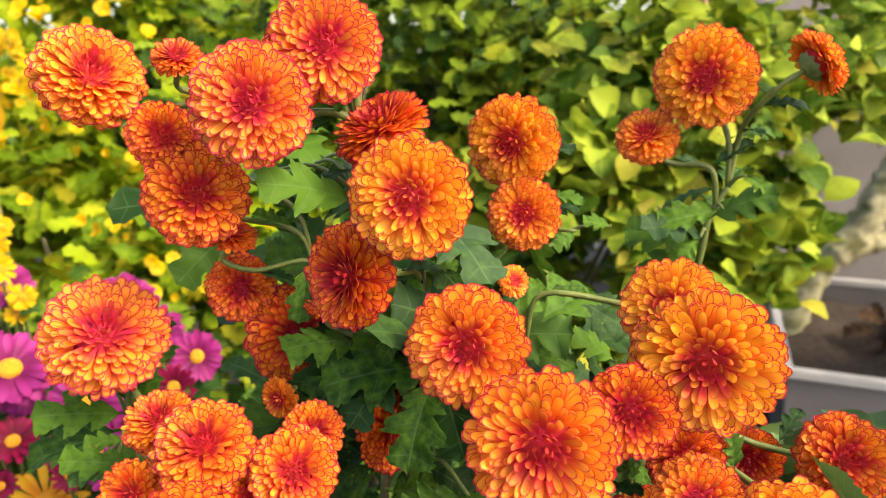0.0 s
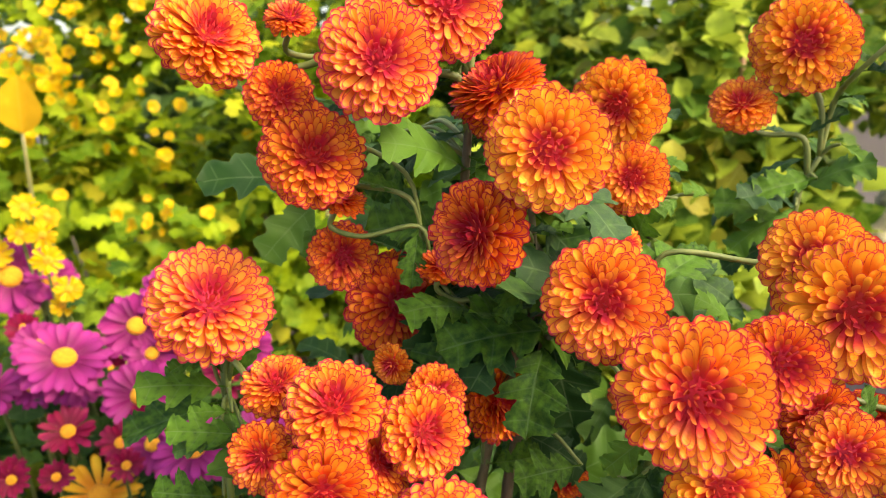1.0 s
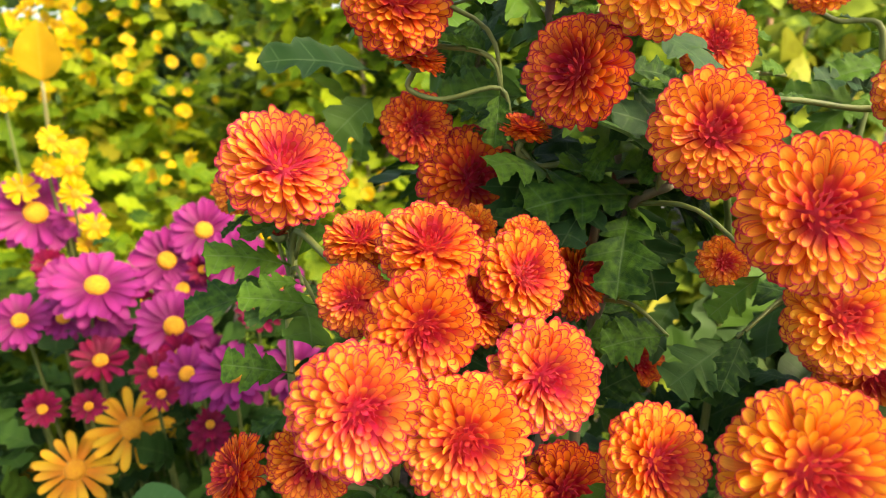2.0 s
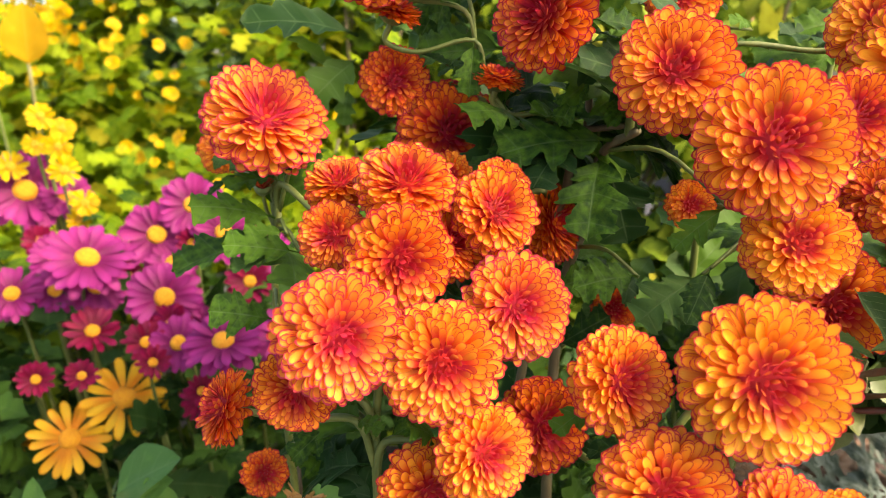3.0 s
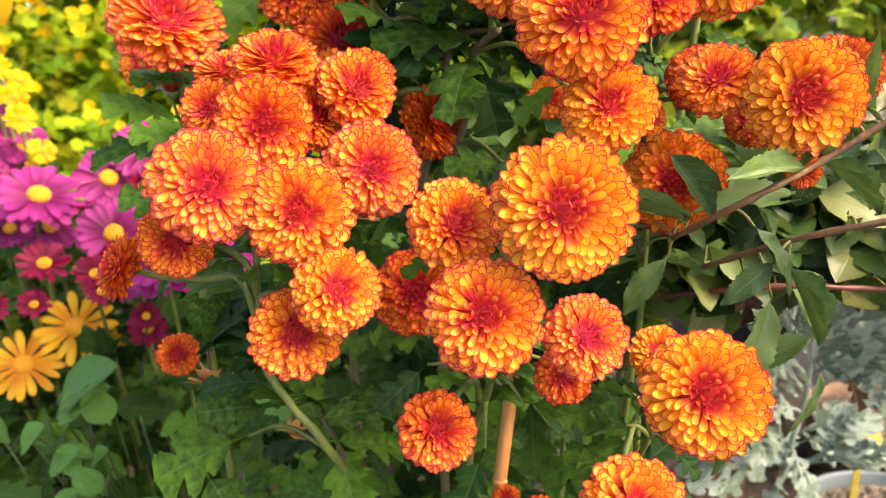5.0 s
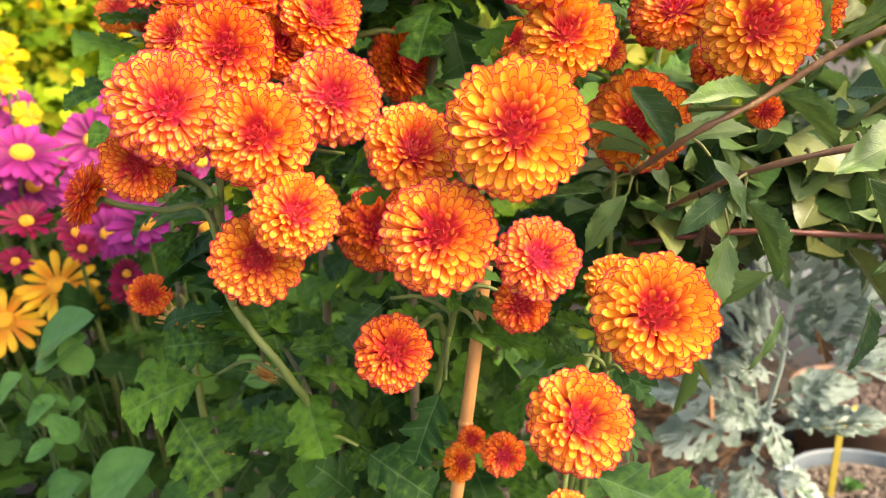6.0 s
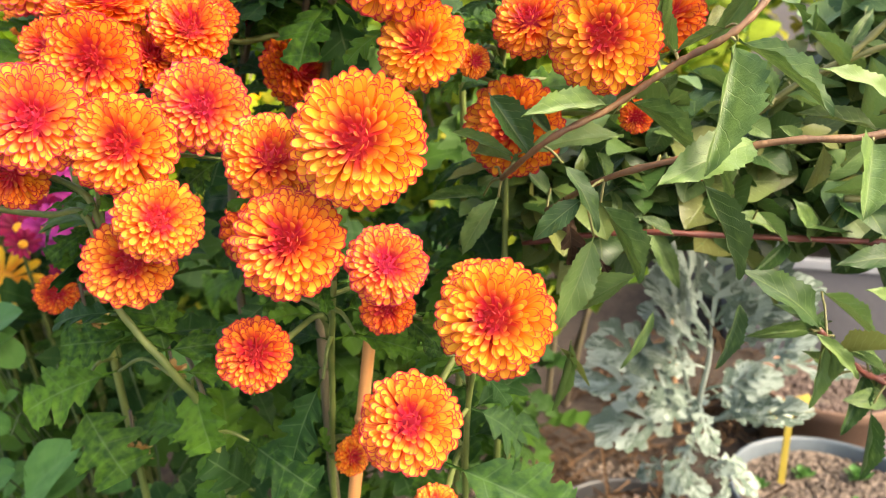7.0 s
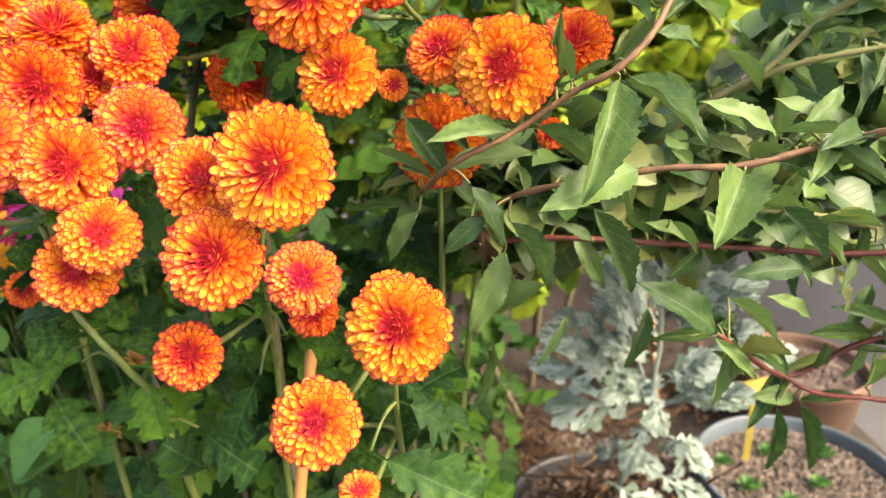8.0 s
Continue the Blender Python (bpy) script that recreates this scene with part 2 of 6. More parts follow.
def frame_y(along, normal):
    """A turn that brings +y along, +z near the normal."""
    y = Vector(along).normalized()
    x = y.cross(Vector(normal)).normalized()
    return Matrix((x, y, x.cross(y))).transposed().to_4x4()


def smooth_line(points, steps=6):
    """Catmull-Rom through the points."""
    p = [np.array(q, float) for q in points]
    p = [2 * p[0] - p[1], *p, 2 * p[-1] - p[-2]]
    line = []
    for a, b, c, d in zip(p, p[1:], p[2:], p[3:]):
        for i in range(steps):
            t = i / steps
            line.append(0.5 * (2 * b + (c - a) * t + (2 * a - 5 * b + 4 * c - d) * t * t + (3 * b - a - 3 * c + d) * t ** 3))
    line.append(p[-2])
    return line


def tube(points, radius, end=None, sides=7, wobble=0.06):
    """A tapered, slightly uneven stem along a line."""
    end = radius if end is None else end
    verts, faces, n = [], [], len(points)
    up = np.array((0.31, 0.77, 0.55))
    for i, p in enumerate(points):
        d = np.array(points[min(i + 1, n - 1)]) - np.array(points[max(i - 1, 0)])
        d = d / (np.linalg.norm(d) + 1e-9)
        x = np.cross(d, up)
        x = x / (np.linalg.norm(x) + 1e-9)
        y = np.cross(d, x)
        r = (radius + (end - radius) * i / (n - 1)) * (1 + wobble * math.sin(i * 2.3 + radius * 9000))
        for k in range(sides):
            a = 2 * math.pi * k / sides
            verts.append(np.array(p) + r * (math.cos(a) * x + math.sin(a) * y))
    for i in range(n - 1):
        for k in range(sides):
            faces.append((i * sides + k, i * sides + (k + 1) % sides, (i + 1) * sides + (k + 1) % sides, (i + 1) * sides + k))
    faces.append(tuple(range(sides))[::-1])
    faces.append(tuple((n - 1) * sides + k for k in range(sides)))
    return verts, faces, [(0, 0, 0)] * len(verts)


def lathe(profile, sides=32, shape=None):
    """A turned body from (radius, height) pairs."""
    verts = [(r * math.cos(2 * math.pi * k / sides), r * math.sin(2 * math.pi * k / sides), z) for r, z in profile for k in range(sides)]
    faces = [(i * sides + k, i * sides + (k + 1) % sides, (i + 1) * sides + (k + 1) % sides, (i + 1) * sides + k) for i in range(len(profile) - 1) for k in range(sides)]
    return verts, faces, [(0, 0, 0)] * len(verts)


def moved(piece, m):
    v, f, s = piece
    return [tuple(m @ Vector(p)) for p in v], f, s


# ---- petals and leaves ----
PROFILE = ((0.0, 0.40), (0.3, 0.66), (0.52, 0.90), (0.70, 1.0), (0.85, 0.92), (0.95, 0.62), (1.0, 0.12))


def petal(width, cup, curl, ring, sway=0.0, notch=0.0):
    """A spoon-shaped petal of length 1 along +y; its inner face looks to +z."""
    verts, shape, faces = [], [], []
    for v, w in PROFILE:
        for u in (-1, -0.55, 0, 0.55, 1):
            h = width * w
            verts.append((u * h + sway * v * v, v - notch * (1 - abs(u)) * (v > 0.9), cup * h * u * u * (0.5 + 0.5 * v) + curl * v ** 2.4 - 0.03 * math.sin(v * 3.1)))
            shape.append((v, max(abs(u) ** 2 * (0.35 + 0.65 * v), max(0.0, (v - 0.84) / 0.16)), ring))
    for i in range(len(PROFILE) - 1):
        for k in range(4):
            a = i * 5 + k
            faces.append((a, a + 1, a + 6, a + 5))
    return np.array(verts), faces, np.array(shape)


RINGS = 9
SPOONS = []
for r in range(RINGS):
    q = r / (RINGS - 1)
    wide = 0.050 + 0.060 * min(1, q * 1.25)
    SPOONS.append([petal(wide * w, k - 0.40 * q, 0.20 * (1 - q) ** 2 + c, q, s, n) for s, c, w, k, n in ((-0.03, 0.12, 0.92, 0.80, 0.0), (0.0, 0.05, 1.05, 0.62, 0.0), (0.025, 0.0, 1.0, 0.70, 0.0))])
SPOON_MESH = {}
SPOON_SIZE = 0.028  # metres, so that the grain has its true size


def spoon_mesh(tone, r, k):
    key = (tone, r, k)
    if key not in SPOON_MESH:
        v, f, s = SPOONS[r][k]
        SPOON_MESH[key] = build("petal", v * SPOON_SIZE, f, s)
        SPOON_MESH[key].materials.append(PETALS[tone])
    return SPOON_MESH[key]


def petal_poses(count, rng, slim=1.0):
    """Where the petals of a bloom of radius 1 sit: ring, variant and pose, from the heart outwards.
    They spring like scales from a flattened ball, each row leaning further out."""
    found = []
    for i in range(count):
        s = (i + 0.5) / count
        polar = radians(3 + 105 * s ** 0.60 + rng.uniform(-4, 4) * min(1, s * 8))
        loose = min(1.0, polar / 0.9)
        lean = polar * 0.74 + radians(37) * min(1.0, polar / 0.5) + radians(loose * rng.uniform(-9, 9))
        turn = i * 2.39996 + rng.uniform(-0.18, 0.18) * loose
        length = (0.22 + 0.265 * math.sin(min(polar, math.pi / 2))) * rng.uniform(0.82, 1.13)
        out = Vector((math.cos(turn), math.sin(turn), 0))
        up = Vector((0, 0, 1))
        base = out * 0.50 * math.sin(polar) + up * (0.24 * math.cos(polar) - 0.05 - 0.09 * math.exp(-(polar / 0.4) ** 2))
        y = out * math.sin(lean) + up * math.cos(lean)
        z = up * math.sin(lean) - out * math.cos(lean)
        x = y.cross(z)
        twist = Matrix.Rotation(loose * rng.uniform(-0.32, 0.32), 4, "Y")
        girth = slim * rng.uniform(0.85, 1.15)
        m = Matrix.Translation(base) @ Matrix((x, y, z)).transposed().to_4x4() @ twist @ Matrix.Diagonal((girth, length, length, 1))
        found.append((min(RINGS - 1, int(s ** 0.60 * RINGS)), rng.randrange(3), m))
    return found


def leaf_blade(length_steps, outline, fold=0.12, droop=0.25, wave=0.03, across=(0, 0.35, 0.7, 1.0)):
    """A leaf of length 1 along +y; outline(v) gives half width and forward shift at v."""
    verts, shape, faces = [], [], []
    cols = [-a for a in across[:0:-1]] + list(across)
    for i in range(length_steps + 1):
        v = i / length_steps
        w, ahead = outline(v)
        for u in cols:
            x = u * w
            y = v + ahead * abs(u)
            z = fold * abs(x) + droop * v * (1 - v) + wave * math.sin(v * 17 + u * 2.0) * abs(u)
            verts.append((x, y, z))
            shape.append((v, abs(u), 0.5))
    n = len(cols)
    for i in range(length_steps):
        for k in range(n - 1):
            a = i * n + k
            faces.append((a, a + 1, a + n + 1, a + n))
    return np.array(verts), faces, np.array(shape)


def saw(v, teeth=12, cut=0.15):
    if v < 0.05:
        return 0.03, 0.0
    q = (v - 0.05) / 0.95
    w = 0.5 * math.sin(math.pi * q ** 0.8) ** 0.85
    return max(0.004, w * (1 - cut * ((q * teeth) % 1.0))), 0.0


def oval(v):
    if v < 0.1:
        return 0.02, 0.0
    q = (v - 0.1) / 0.9
    return max(0.004, 0.5 * math.sin(math.pi * q ** 0.85) ** 0.75 * (1 - 0.15 * q)), 0.0


def mum_blade(deep, fold, droop, seed, rows=72, across=(0, 0.22, 0.45, 0.68, 0.86, 1.0)):
    """Chrysanthemum leaf: a stalk, two pairs of toothed side lobes that point forward, and a toothed end lobe."""
    r = random.Random(seed)
    lobes = [(0.15, 0.16, 0.29), (0.44, 0.175, 0.40), (0.79, 0.25, 0.29)]
    cols = [-a for a in across[:0:-1]] + list(across)
    sides = {side: [(c + r.uniform(-0.025, 0.025), h * r.uniform(0.92, 1.08), w * r.uniform(0.88, 1.1)) for c, h, w in lobes] for side in (-1, 1)}
    verts, shape, faces = [], [], []
    for i in range(rows + 1):
        v = i / rows
        q = (v - 0.16) / 0.84
        for u in cols:
            side = -1 if u < 0 else 1
            if q <= 0:
                w = 0.014
            else:
                w = (0.05 + 0.30 * (1 - deep)) * math.sin(math.pi * min(1.0, q * 0.95 + 0.05)) ** 0.6
                for c, h, size in sides[side]:
                    x = min(1.0, abs(q - c) / h)
                    w = max(w, size * (1 - x ** 2.2) ** 0.75 * (1 - 0.19 * ((q - c + 1) * 10.0 % 1.0)))
                w = max(0.003, w * min(1.0, (1 - q) * 9 + 0.02))
            x = u * w
            ahead = 0.55 * abs(x) * max(0.0, 1 - max(q, 0)) ** 0.5
            y = v + ahead
            near = np.interp(q, (0, 0.17, 0.46, 0.80, 1.0), (0.35, 1, 2, 3, 3.6))
            bulge = 0.035 * abs(u) * math.sin(near * math.pi) ** 2
            verts.append((x, y, fold * abs(x) + droop * y * (1 - y) + bulge - 0.10 * abs(u) ** 3 * w + 0.012 * abs(u) * math.sin(v * 31 + seed + side)))
            shape.append((near / 3 + 0.24 * abs(u), abs(u), 0.5 if abs(u) < 0.9 else 0.92))
    n = len(cols)
    for i in range(rows):
        for k in range(n - 1):
            a = i * n + k
            faces.append((a, a + 1, a + n + 1, a + n))
    return np.array(verts), faces, np.array(shape)


def finger_leaf(fold, droop, seed):
    """Silver ragwort: blunt finger lobes, themselves lobed, cut nearly to the midrib."""
    r = random.Random(seed)
    verts, shape, faces = [], [], []

    def strip(x, y, way, length, w0, w1, lift):
        n, steps = len(verts), 9
        for i in range(steps):
            s = i / (steps - 1)
            w = (w0 + (w1 - w0) * min(1, s * 1.3)) * (1.0 if s < 0.8 else math.sqrt(max(0.04, 1 - ((s - 0.8) / 0.21) ** 2)))
            a = way + 0.25 * s * (1 if way < 0 else -1) * (abs(way) > 0.05)
            cx, cy = x + math.sin(a) * length * s, y + math.cos(a) * length * s
            for u in (-1, 0, 1):
                px, py = cx + math.cos(a) * w * u, cy - math.sin(a) * w * u
                verts.append((px, py, fold * abs(px) - droop * py * py + lift + 0.25 * w * abs(u) + 0.02 * math.sin(py * 11 + px * 7)))
                shape.append((s, abs(u), 0.5))
        for i in range(steps - 1):
            for k in (0, 1):
                q = n + i * 3 + k
                faces.append((q, q + 1, q + 4, q + 3))

    strip(0, 0, 0.0, 0.86, 0.016, 0.035, 0.0)
    for i, (v, length) in enumerate(((0.28, 0.24), (0.42, 0.34), (0.56, 0.34), (0.70, 0.27))):
        for side in (-1, 1):
            way = side * radians(68 - 9 * i + r.uniform(-8, 8))
            length *= r.uniform(0.88, 1.1)
            y = v + r.uniform(-0.03, 0.03)
            strip(0, y, way, length, 0.024, 0.056, 0.004 + 0.001 * i)
            for s, turn, q in ((0.55, 0.75, 0.42), (0.62, -0.8, 0.38)):
                a = way - 0.25 * s * side
                strip(math.sin(a) * length * s, y + math.cos(a) * length * s, a + turn, length * q, 0.020, 0.042, 0.007 + 0.001 * i)
    for turn in (-0.55, 0.5):
        strip(0, 0.78, turn, 0.17, 0.02, 0.04, 0.01)
    return np.array(verts), faces, np.array(shape)


MUM_BLADES = [mum_blade(deep, fold, droop, seed) for deep, fold, droop, seed in ((0.60, 0.15, 0.30, 1), (0.75, 0.05, 0.45, 2), (0.5, 0.35, 0.2, 3), (0.65, -0.1, 0.40, 4), (0.7, 0.25, 0.5, 5))]
LANCE_BLADES = [leaf_blade(55, saw, fold, droop, 0.02) for fold, droop in ((0.35, 0.12), (0.15, 0.3), (0.5, 0.05))]
OVAL_BLADES = [leaf_blade(12, oval, fold, droop, 0.01) for fold, droop in ((0.2, 0.1), (0.1, 0.2))]
SILVER_BLADES = [finger_leaf(fold, droop, seed) for fold, droop, seed in ((0.1, 0.3, 1), (0.3, 0.12, 2), (0.0, 0.2, 3))]
SMALL_LOBED = mum_blade(0.5, 0.2, 0.35, 8, 18, (0, 1.0))
SMALL_LANCE = leaf_blade(10, lambda v: saw(v, 1, 0.0), 0.3, 0.25, 0.02, (0, 1.0))
DRY_STALK = leaf_blade(5, lambda v: (0.028 + 0.012 * math.sin(v * 7), 0.0), 0.6, 0.15, 0.01, (0, 1.0))
BLADE_MESH = {}


def blade_mesh(kind, k, material):
    key = (kind, k, material.name)
    if key not in BLADE_MESH:
        pool = {"mum": MUM_BLADES, "lance": LANCE_BLADES, "oval": OVAL_BLADES, "silver": SILVER_BLADES}[kind]
        BLADE_MESH[key] = build("leaf", *pool[k % len(pool)])
        BLADE_MESH[key].materials.append(material)
    return BLADE_MESH[key]


def leaf_pose(base, tip, width, normal):
    """Base to tip, with the upper face towards the normal."""
    b, t = Vector(base), Vector(tip)
    length = (t - b).length
    return Matrix.Translation(b) @ frame_y(t - b, normal) @ Matrix.Diagonal((length * width, length, length, 1))


rng = random.Random(7)

# ---- ground and surroundings ----
GROUND = -0.15


def sheet(name, x0, x1, y0, y1, z, nx, ny, rough, material, label, category, seed=0):
    """A slightly uneven sheet of ground."""
    verts, faces = [], []
    for j in range(ny + 1):
        for i in range(nx + 1):
            x, y = x0 + (x1 - x0) * i / nx, y0 + (y1 - y0) * j / ny
            verts.append((x, y, z + rough * noise.noise((x * 3 + seed, y * 3, 0.3)) + rough * 0.4 * noise.noise((x * 14, y * 14 + seed, 1.7))))
    for j in range(ny):
        for i in range(nx):
            a = j * (nx + 1) + i
            faces.append((a, a + 1, a + nx + 2, a + nx + 1))
    ob = new(name, build(name, verts, faces))
    ob.data.materials.append(material)
    return tagged(ob, label, category, kind="structure")


sheet("ground", -400, 400, -400, 400, GROUND - 0.02, 8, 8, 0.0, concrete, "grey concrete paving round the flower bed", "ground")


def mound():
    """The raised earth of the flower bed."""
    verts, faces, nx, ny = [], [], 60, 60
    for j in range(ny + 1):
        for i in range(nx + 1):
            x, y = -2.6 + 3.6 * i / nx, 0.05 + 2.6 * j / ny
            edge = min(1.0, (1.0 - x) / 0.12, (y - 0.05) / 0.12, (x + 2.6) / 0.12, (2.65 - y) / 0.12)
            z = GROUND - 0.03 + 0.07 * max(0.0, edge) ** 0.5 + 0.012 * noise.noise((x * 9, y * 9, 0)) + 0.006 * noise.noise((x * 40, y * 40, 3))
            verts.append((x, y, z))
    for j in range(ny):
        for i in range(nx):
            a = j * (nx + 1) + i
            faces.append((a, a + 1, a + nx + 2, a + nx + 1))
    ob = new("soil_bed", build("soil_bed", verts, faces))
    ob.data.materials.append(soil_dark)
    tagged(ob, "dark crumbly soil of the flower bed under the plants", "soil", kind="structure")


mound()


def back_wall():
    bm = bmesh.new()
    bmesh.ops.create_cube(bm, size=1)
    for v in bm.verts:
        v.co = Vector((v.co.x * 5.0 + 3.35, v.co.y * 0.2 + 2.7, v.co.z * 1.9 + GROUND + 0.92))
    bmesh.ops.bevel(bm, geom=bm.edges[:], offset=0.015, segments=2, affect="EDGES")
    mesh = bpy.data.meshes.new("wall_back")
    bm.to_mesh(mesh)
    bm.free()
    mesh.materials.append(plaster)
    tagged(new("wall_back", mesh), "plain grey plastered garden wall", "wall", kind="structure")


back_wall()


def foliage(name, label, template, material, count, size, clumps, seed, category="bush", upness=0.6):
    """Foliage nobody could count: leaves scattered through rounded clumps (centre, radii)."""
    r = random.Random(seed)
    poses = []
    weights = [a * b * c for _, (a, b, c) in clumps]
    for _ in range(count):
        (cx, cy, cz), (a, b, c) = r.choices(clumps, weights)[0]
        while True:
            p = Vector((r.uniform(-1, 1), r.uniform(-1, 1), r.uniform(-1, 1)))
            if p.length < 1:
                break
        p = p * (0.55 + 0.45 * r.random())
        place = Vector((cx + p.x * a, cy + p.y * b, cz + p.z * c))
        if a > 0.15 and noise.noise(place * 8.0 + Vector((seed, 0, 0))) < -0.08:
            continue
        if place.z < GROUND + 0.03:
            place.z = GROUND + 0.03 + 0.1 * r.random()
        normal = (Vector((r.uniform(-1, 1), r.uniform(-1, 0.4), r.uniform(-0.2, 1))) + Vector((0, -0.3, upness))).normalized()
        along = Vector((r.uniform(-1, 1), r.uniform(-1, 0.6), r.uniform(-0.9, 0.5))).normalized()
        s = size * r.uniform(0.5, 1.45)
        poses.append(Matrix.Translation(place) @ frame_y(along, normal) @ Matrix.Diagonal((s * 0.8, s, s, 1)))
    ob = new(name, many(name, template, poses))
    ob.data.materials.append(material)
    return tagged(ob, label, category, kind="stuff")


foliage("hedge", "dark green leafy hedge closing the garden", SMALL_LANCE, hedge_green, 9000, 0.12,
        [((-3.0, 3.2, 0.5), (1.6, 0.5, 1.0)), ((-1.0, 3.3, 0.6), (1.6, 0.5, 1.1)), ((0.4, 3.4, 0.5), (1.0, 0.5, 1.0))], 1)
foliage("yellow_green_bush", "yellow-green leafy bush covered in small yellow flowers", SMALL_LOBED, bush_yellow_green, 8500, 0.062,
        [((-0.28, 1.22, 0.80), (0.22, 0.12, 0.22)), ((-0.12, 1.22, 0.62), (0.2, 0.1, 0.18)), ((-0.95, 1.35, 0.70), (0.42, 0.30, 0.22)), ((-0.55, 1.45, 0.60), (0.40, 0.25, 0.20)), ((-0.70, 1.15, 0.52), (0.45, 0.22, 0.14)), ((-0.35, 1.15, 0.55), (0.25, 0.2, 0.18)), ((-1.3, 1.5, 0.55), (0.4, 0.3, 0.3)), ((-0.80, 1.55, 0.98), (0.5, 0.16, 0.22))], 2)
foliage("green_bush", "dense mid-green bush behind the flowers", SMALL_LOBED, bush_green, 8500, 0.056,
        [((-0.15, 1.4, 0.80), (0.45, 0.28, 0.42)), ((0.24, 1.5, 0.85), (0.40, 0.28, 0.45)), ((-0.55, 0.95, 0.33), (0.45, 0.16, 0.28)), ((-0.75, 0.80, 0.40), (0.28, 0.14, 0.25)), ((0.0, 1.2, 0.35), (0.5, 0.2, 0.35))], 3)
foliage("narrow_leaf_bush", "bush of light green narrow leaves", SMALL_LANCE, bush_light, 11000, 0.044,
        [((1.60, 2.1, 0.78), (0.40, 0.2, 0.26)), ((0.92, 2.1, 0.80), (0.30, 0.2, 0.26)), ((0.38, 1.10, 0.80), (0.27, 0.20, 0.25)), ((0.18, 1.0, 0.60), (0.24, 0.16, 0.25)), ((0.80, 1.20, 0.84), (0.30, 0.14, 0.13)), ((1.05, 1.6, 0.86), (0.25, 0.2, 0.18)), ((0.80, 1.45, 0.95), (0.32, 0.15, 0.20)), ((0.24, 0.95, 0.45), (0.2, 0.15, 0.25)), ((0.50, 1.05, 0.60), (0.15, 0.10, 0.16))], 4)
foliage("variegated_bush", "pale cream and yellow-green bush beyond the pots", SMALL_LANCE, bush_cream, 1600, 0.05,
        [((1.28, 1.45, 0.50), (0.28, 0.2, 0.20)), ((1.5, 1.4, 0.35), (0.3, 0.2, 0.25))], 21)
foliage("low_foliage", "low dark green leaves under the pink flowers", SMALL_LOBED, daisy_leaf, 1900, 0.056,
        [((-0.45, 0.72, 0.42), (0.30, 0.14, 0.16)), ((-0.40, 0.62, 0.25), (0.32, 0.16, 0.2)), ((-0.65, 0.70, 0.35), (0.2, 0.14, 0.2)), ((-0.15, 0.75, 0.30), (0.3, 0.15, 0.25)), ((0.05, 0.7, 0.2), (0.2, 0.15, 0.25)), ((-0.38, 0.55, 0.14), (0.26, 0.05, 0.2))], 5)
foliage("inner_foliage", "shaded dark green leaves inside the chrysanthemum plant", SMALL_LOBED, mum_green, 750, 0.055,
        [((-0.08, 0.46, 0.62), (0.16, 0.07, 0.16)), ((0.05, 0.46, 0.55), (0.17, 0.07, 0.18)), ((-0.05, 0.44, 0.35), (0.2, 0.1, 0.2)), ((0.0, 0.42, 0.12), (0.22, 0.12, 0.2)), ((-0.1, 0.5, 0.78), (0.10, 0.05, 0.1))], 6, "leaves")


def bush_stems(centres, label, seed):
    """The woody stems that carry a bush, from the soil up into its clumps."""
    r = random.Random(seed)
    ob = thing("bush_stems", (centres[0][0], centres[0][1], GROUND - 0.02), label, "stems")
    back = ob.matrix_world.inverted()
    for cx, cy, cz in centres:
        for _ in range(4):
            foot = (cx + r.uniform(-0.10, 0.10), cy + r.uniform(-0.02, 0.10), GROUND - 0.02)
            mid = (cx + r.uniform(-0.06, 0.06), cy + r.uniform(0.0, 0.08), (cz + GROUND) * 0.5)
            top = (cx + r.uniform(-0.18, 0.18), cy + r.uniform(-0.06, 0.06), cz + r.uniform(-0.02, 0.12))
            part("stem", build("stem", *moved(tube(smooth_line([foot, mid, top], 8), 0.007, 0.0028, 7, 0.12), back)), stem_woody, ob)
    return ob


bush_stems([(-0.95, 1.35, 0.70), (-0.55, 1.45, 0.60), (-0.70, 1.15, 0.52), (-0.35, 1.15, 0.55), (-1.3, 1.5, 0.55), (-0.28, 1.22, 0.80)], "brown woody stems carrying the yellow-green bush", 51)
bush_stems([(-0.15, 1.4, 0.80), (0.24, 1.5, 0.85), (0.38, 1.16, 0.80), (0.18, 1.06, 0.60)], "brown woody stems carrying the green bushes", 52)
bush_stems([(0.92, 2.15, 0.80)], "thin brown stems carrying the narrow-leaved bush by the wall", 53)


# ---- the orange chrysanthemum ----
mum_plant = thing("chrysanthemum_plant", (0.0, 0.37, GROUND + 0.03), "leafy chrysanthemum plant with woody stems and lobed dark green leaves", "plant")
PLANT_BACK = mum_plant.matrix_world.inverted()
NODES = []


def main_stem(points, radius, end, material=None):
    line = smooth_line(points, 8)
    NODES.extend((Vector(p), radius + (end - radius) * i / len(line)) for i, p in enumerate(line))
    part("stem", build("stem", *moved(tube(line, radius, end, 8), PLANT_BACK)), material or stem_woody, mum_plant)


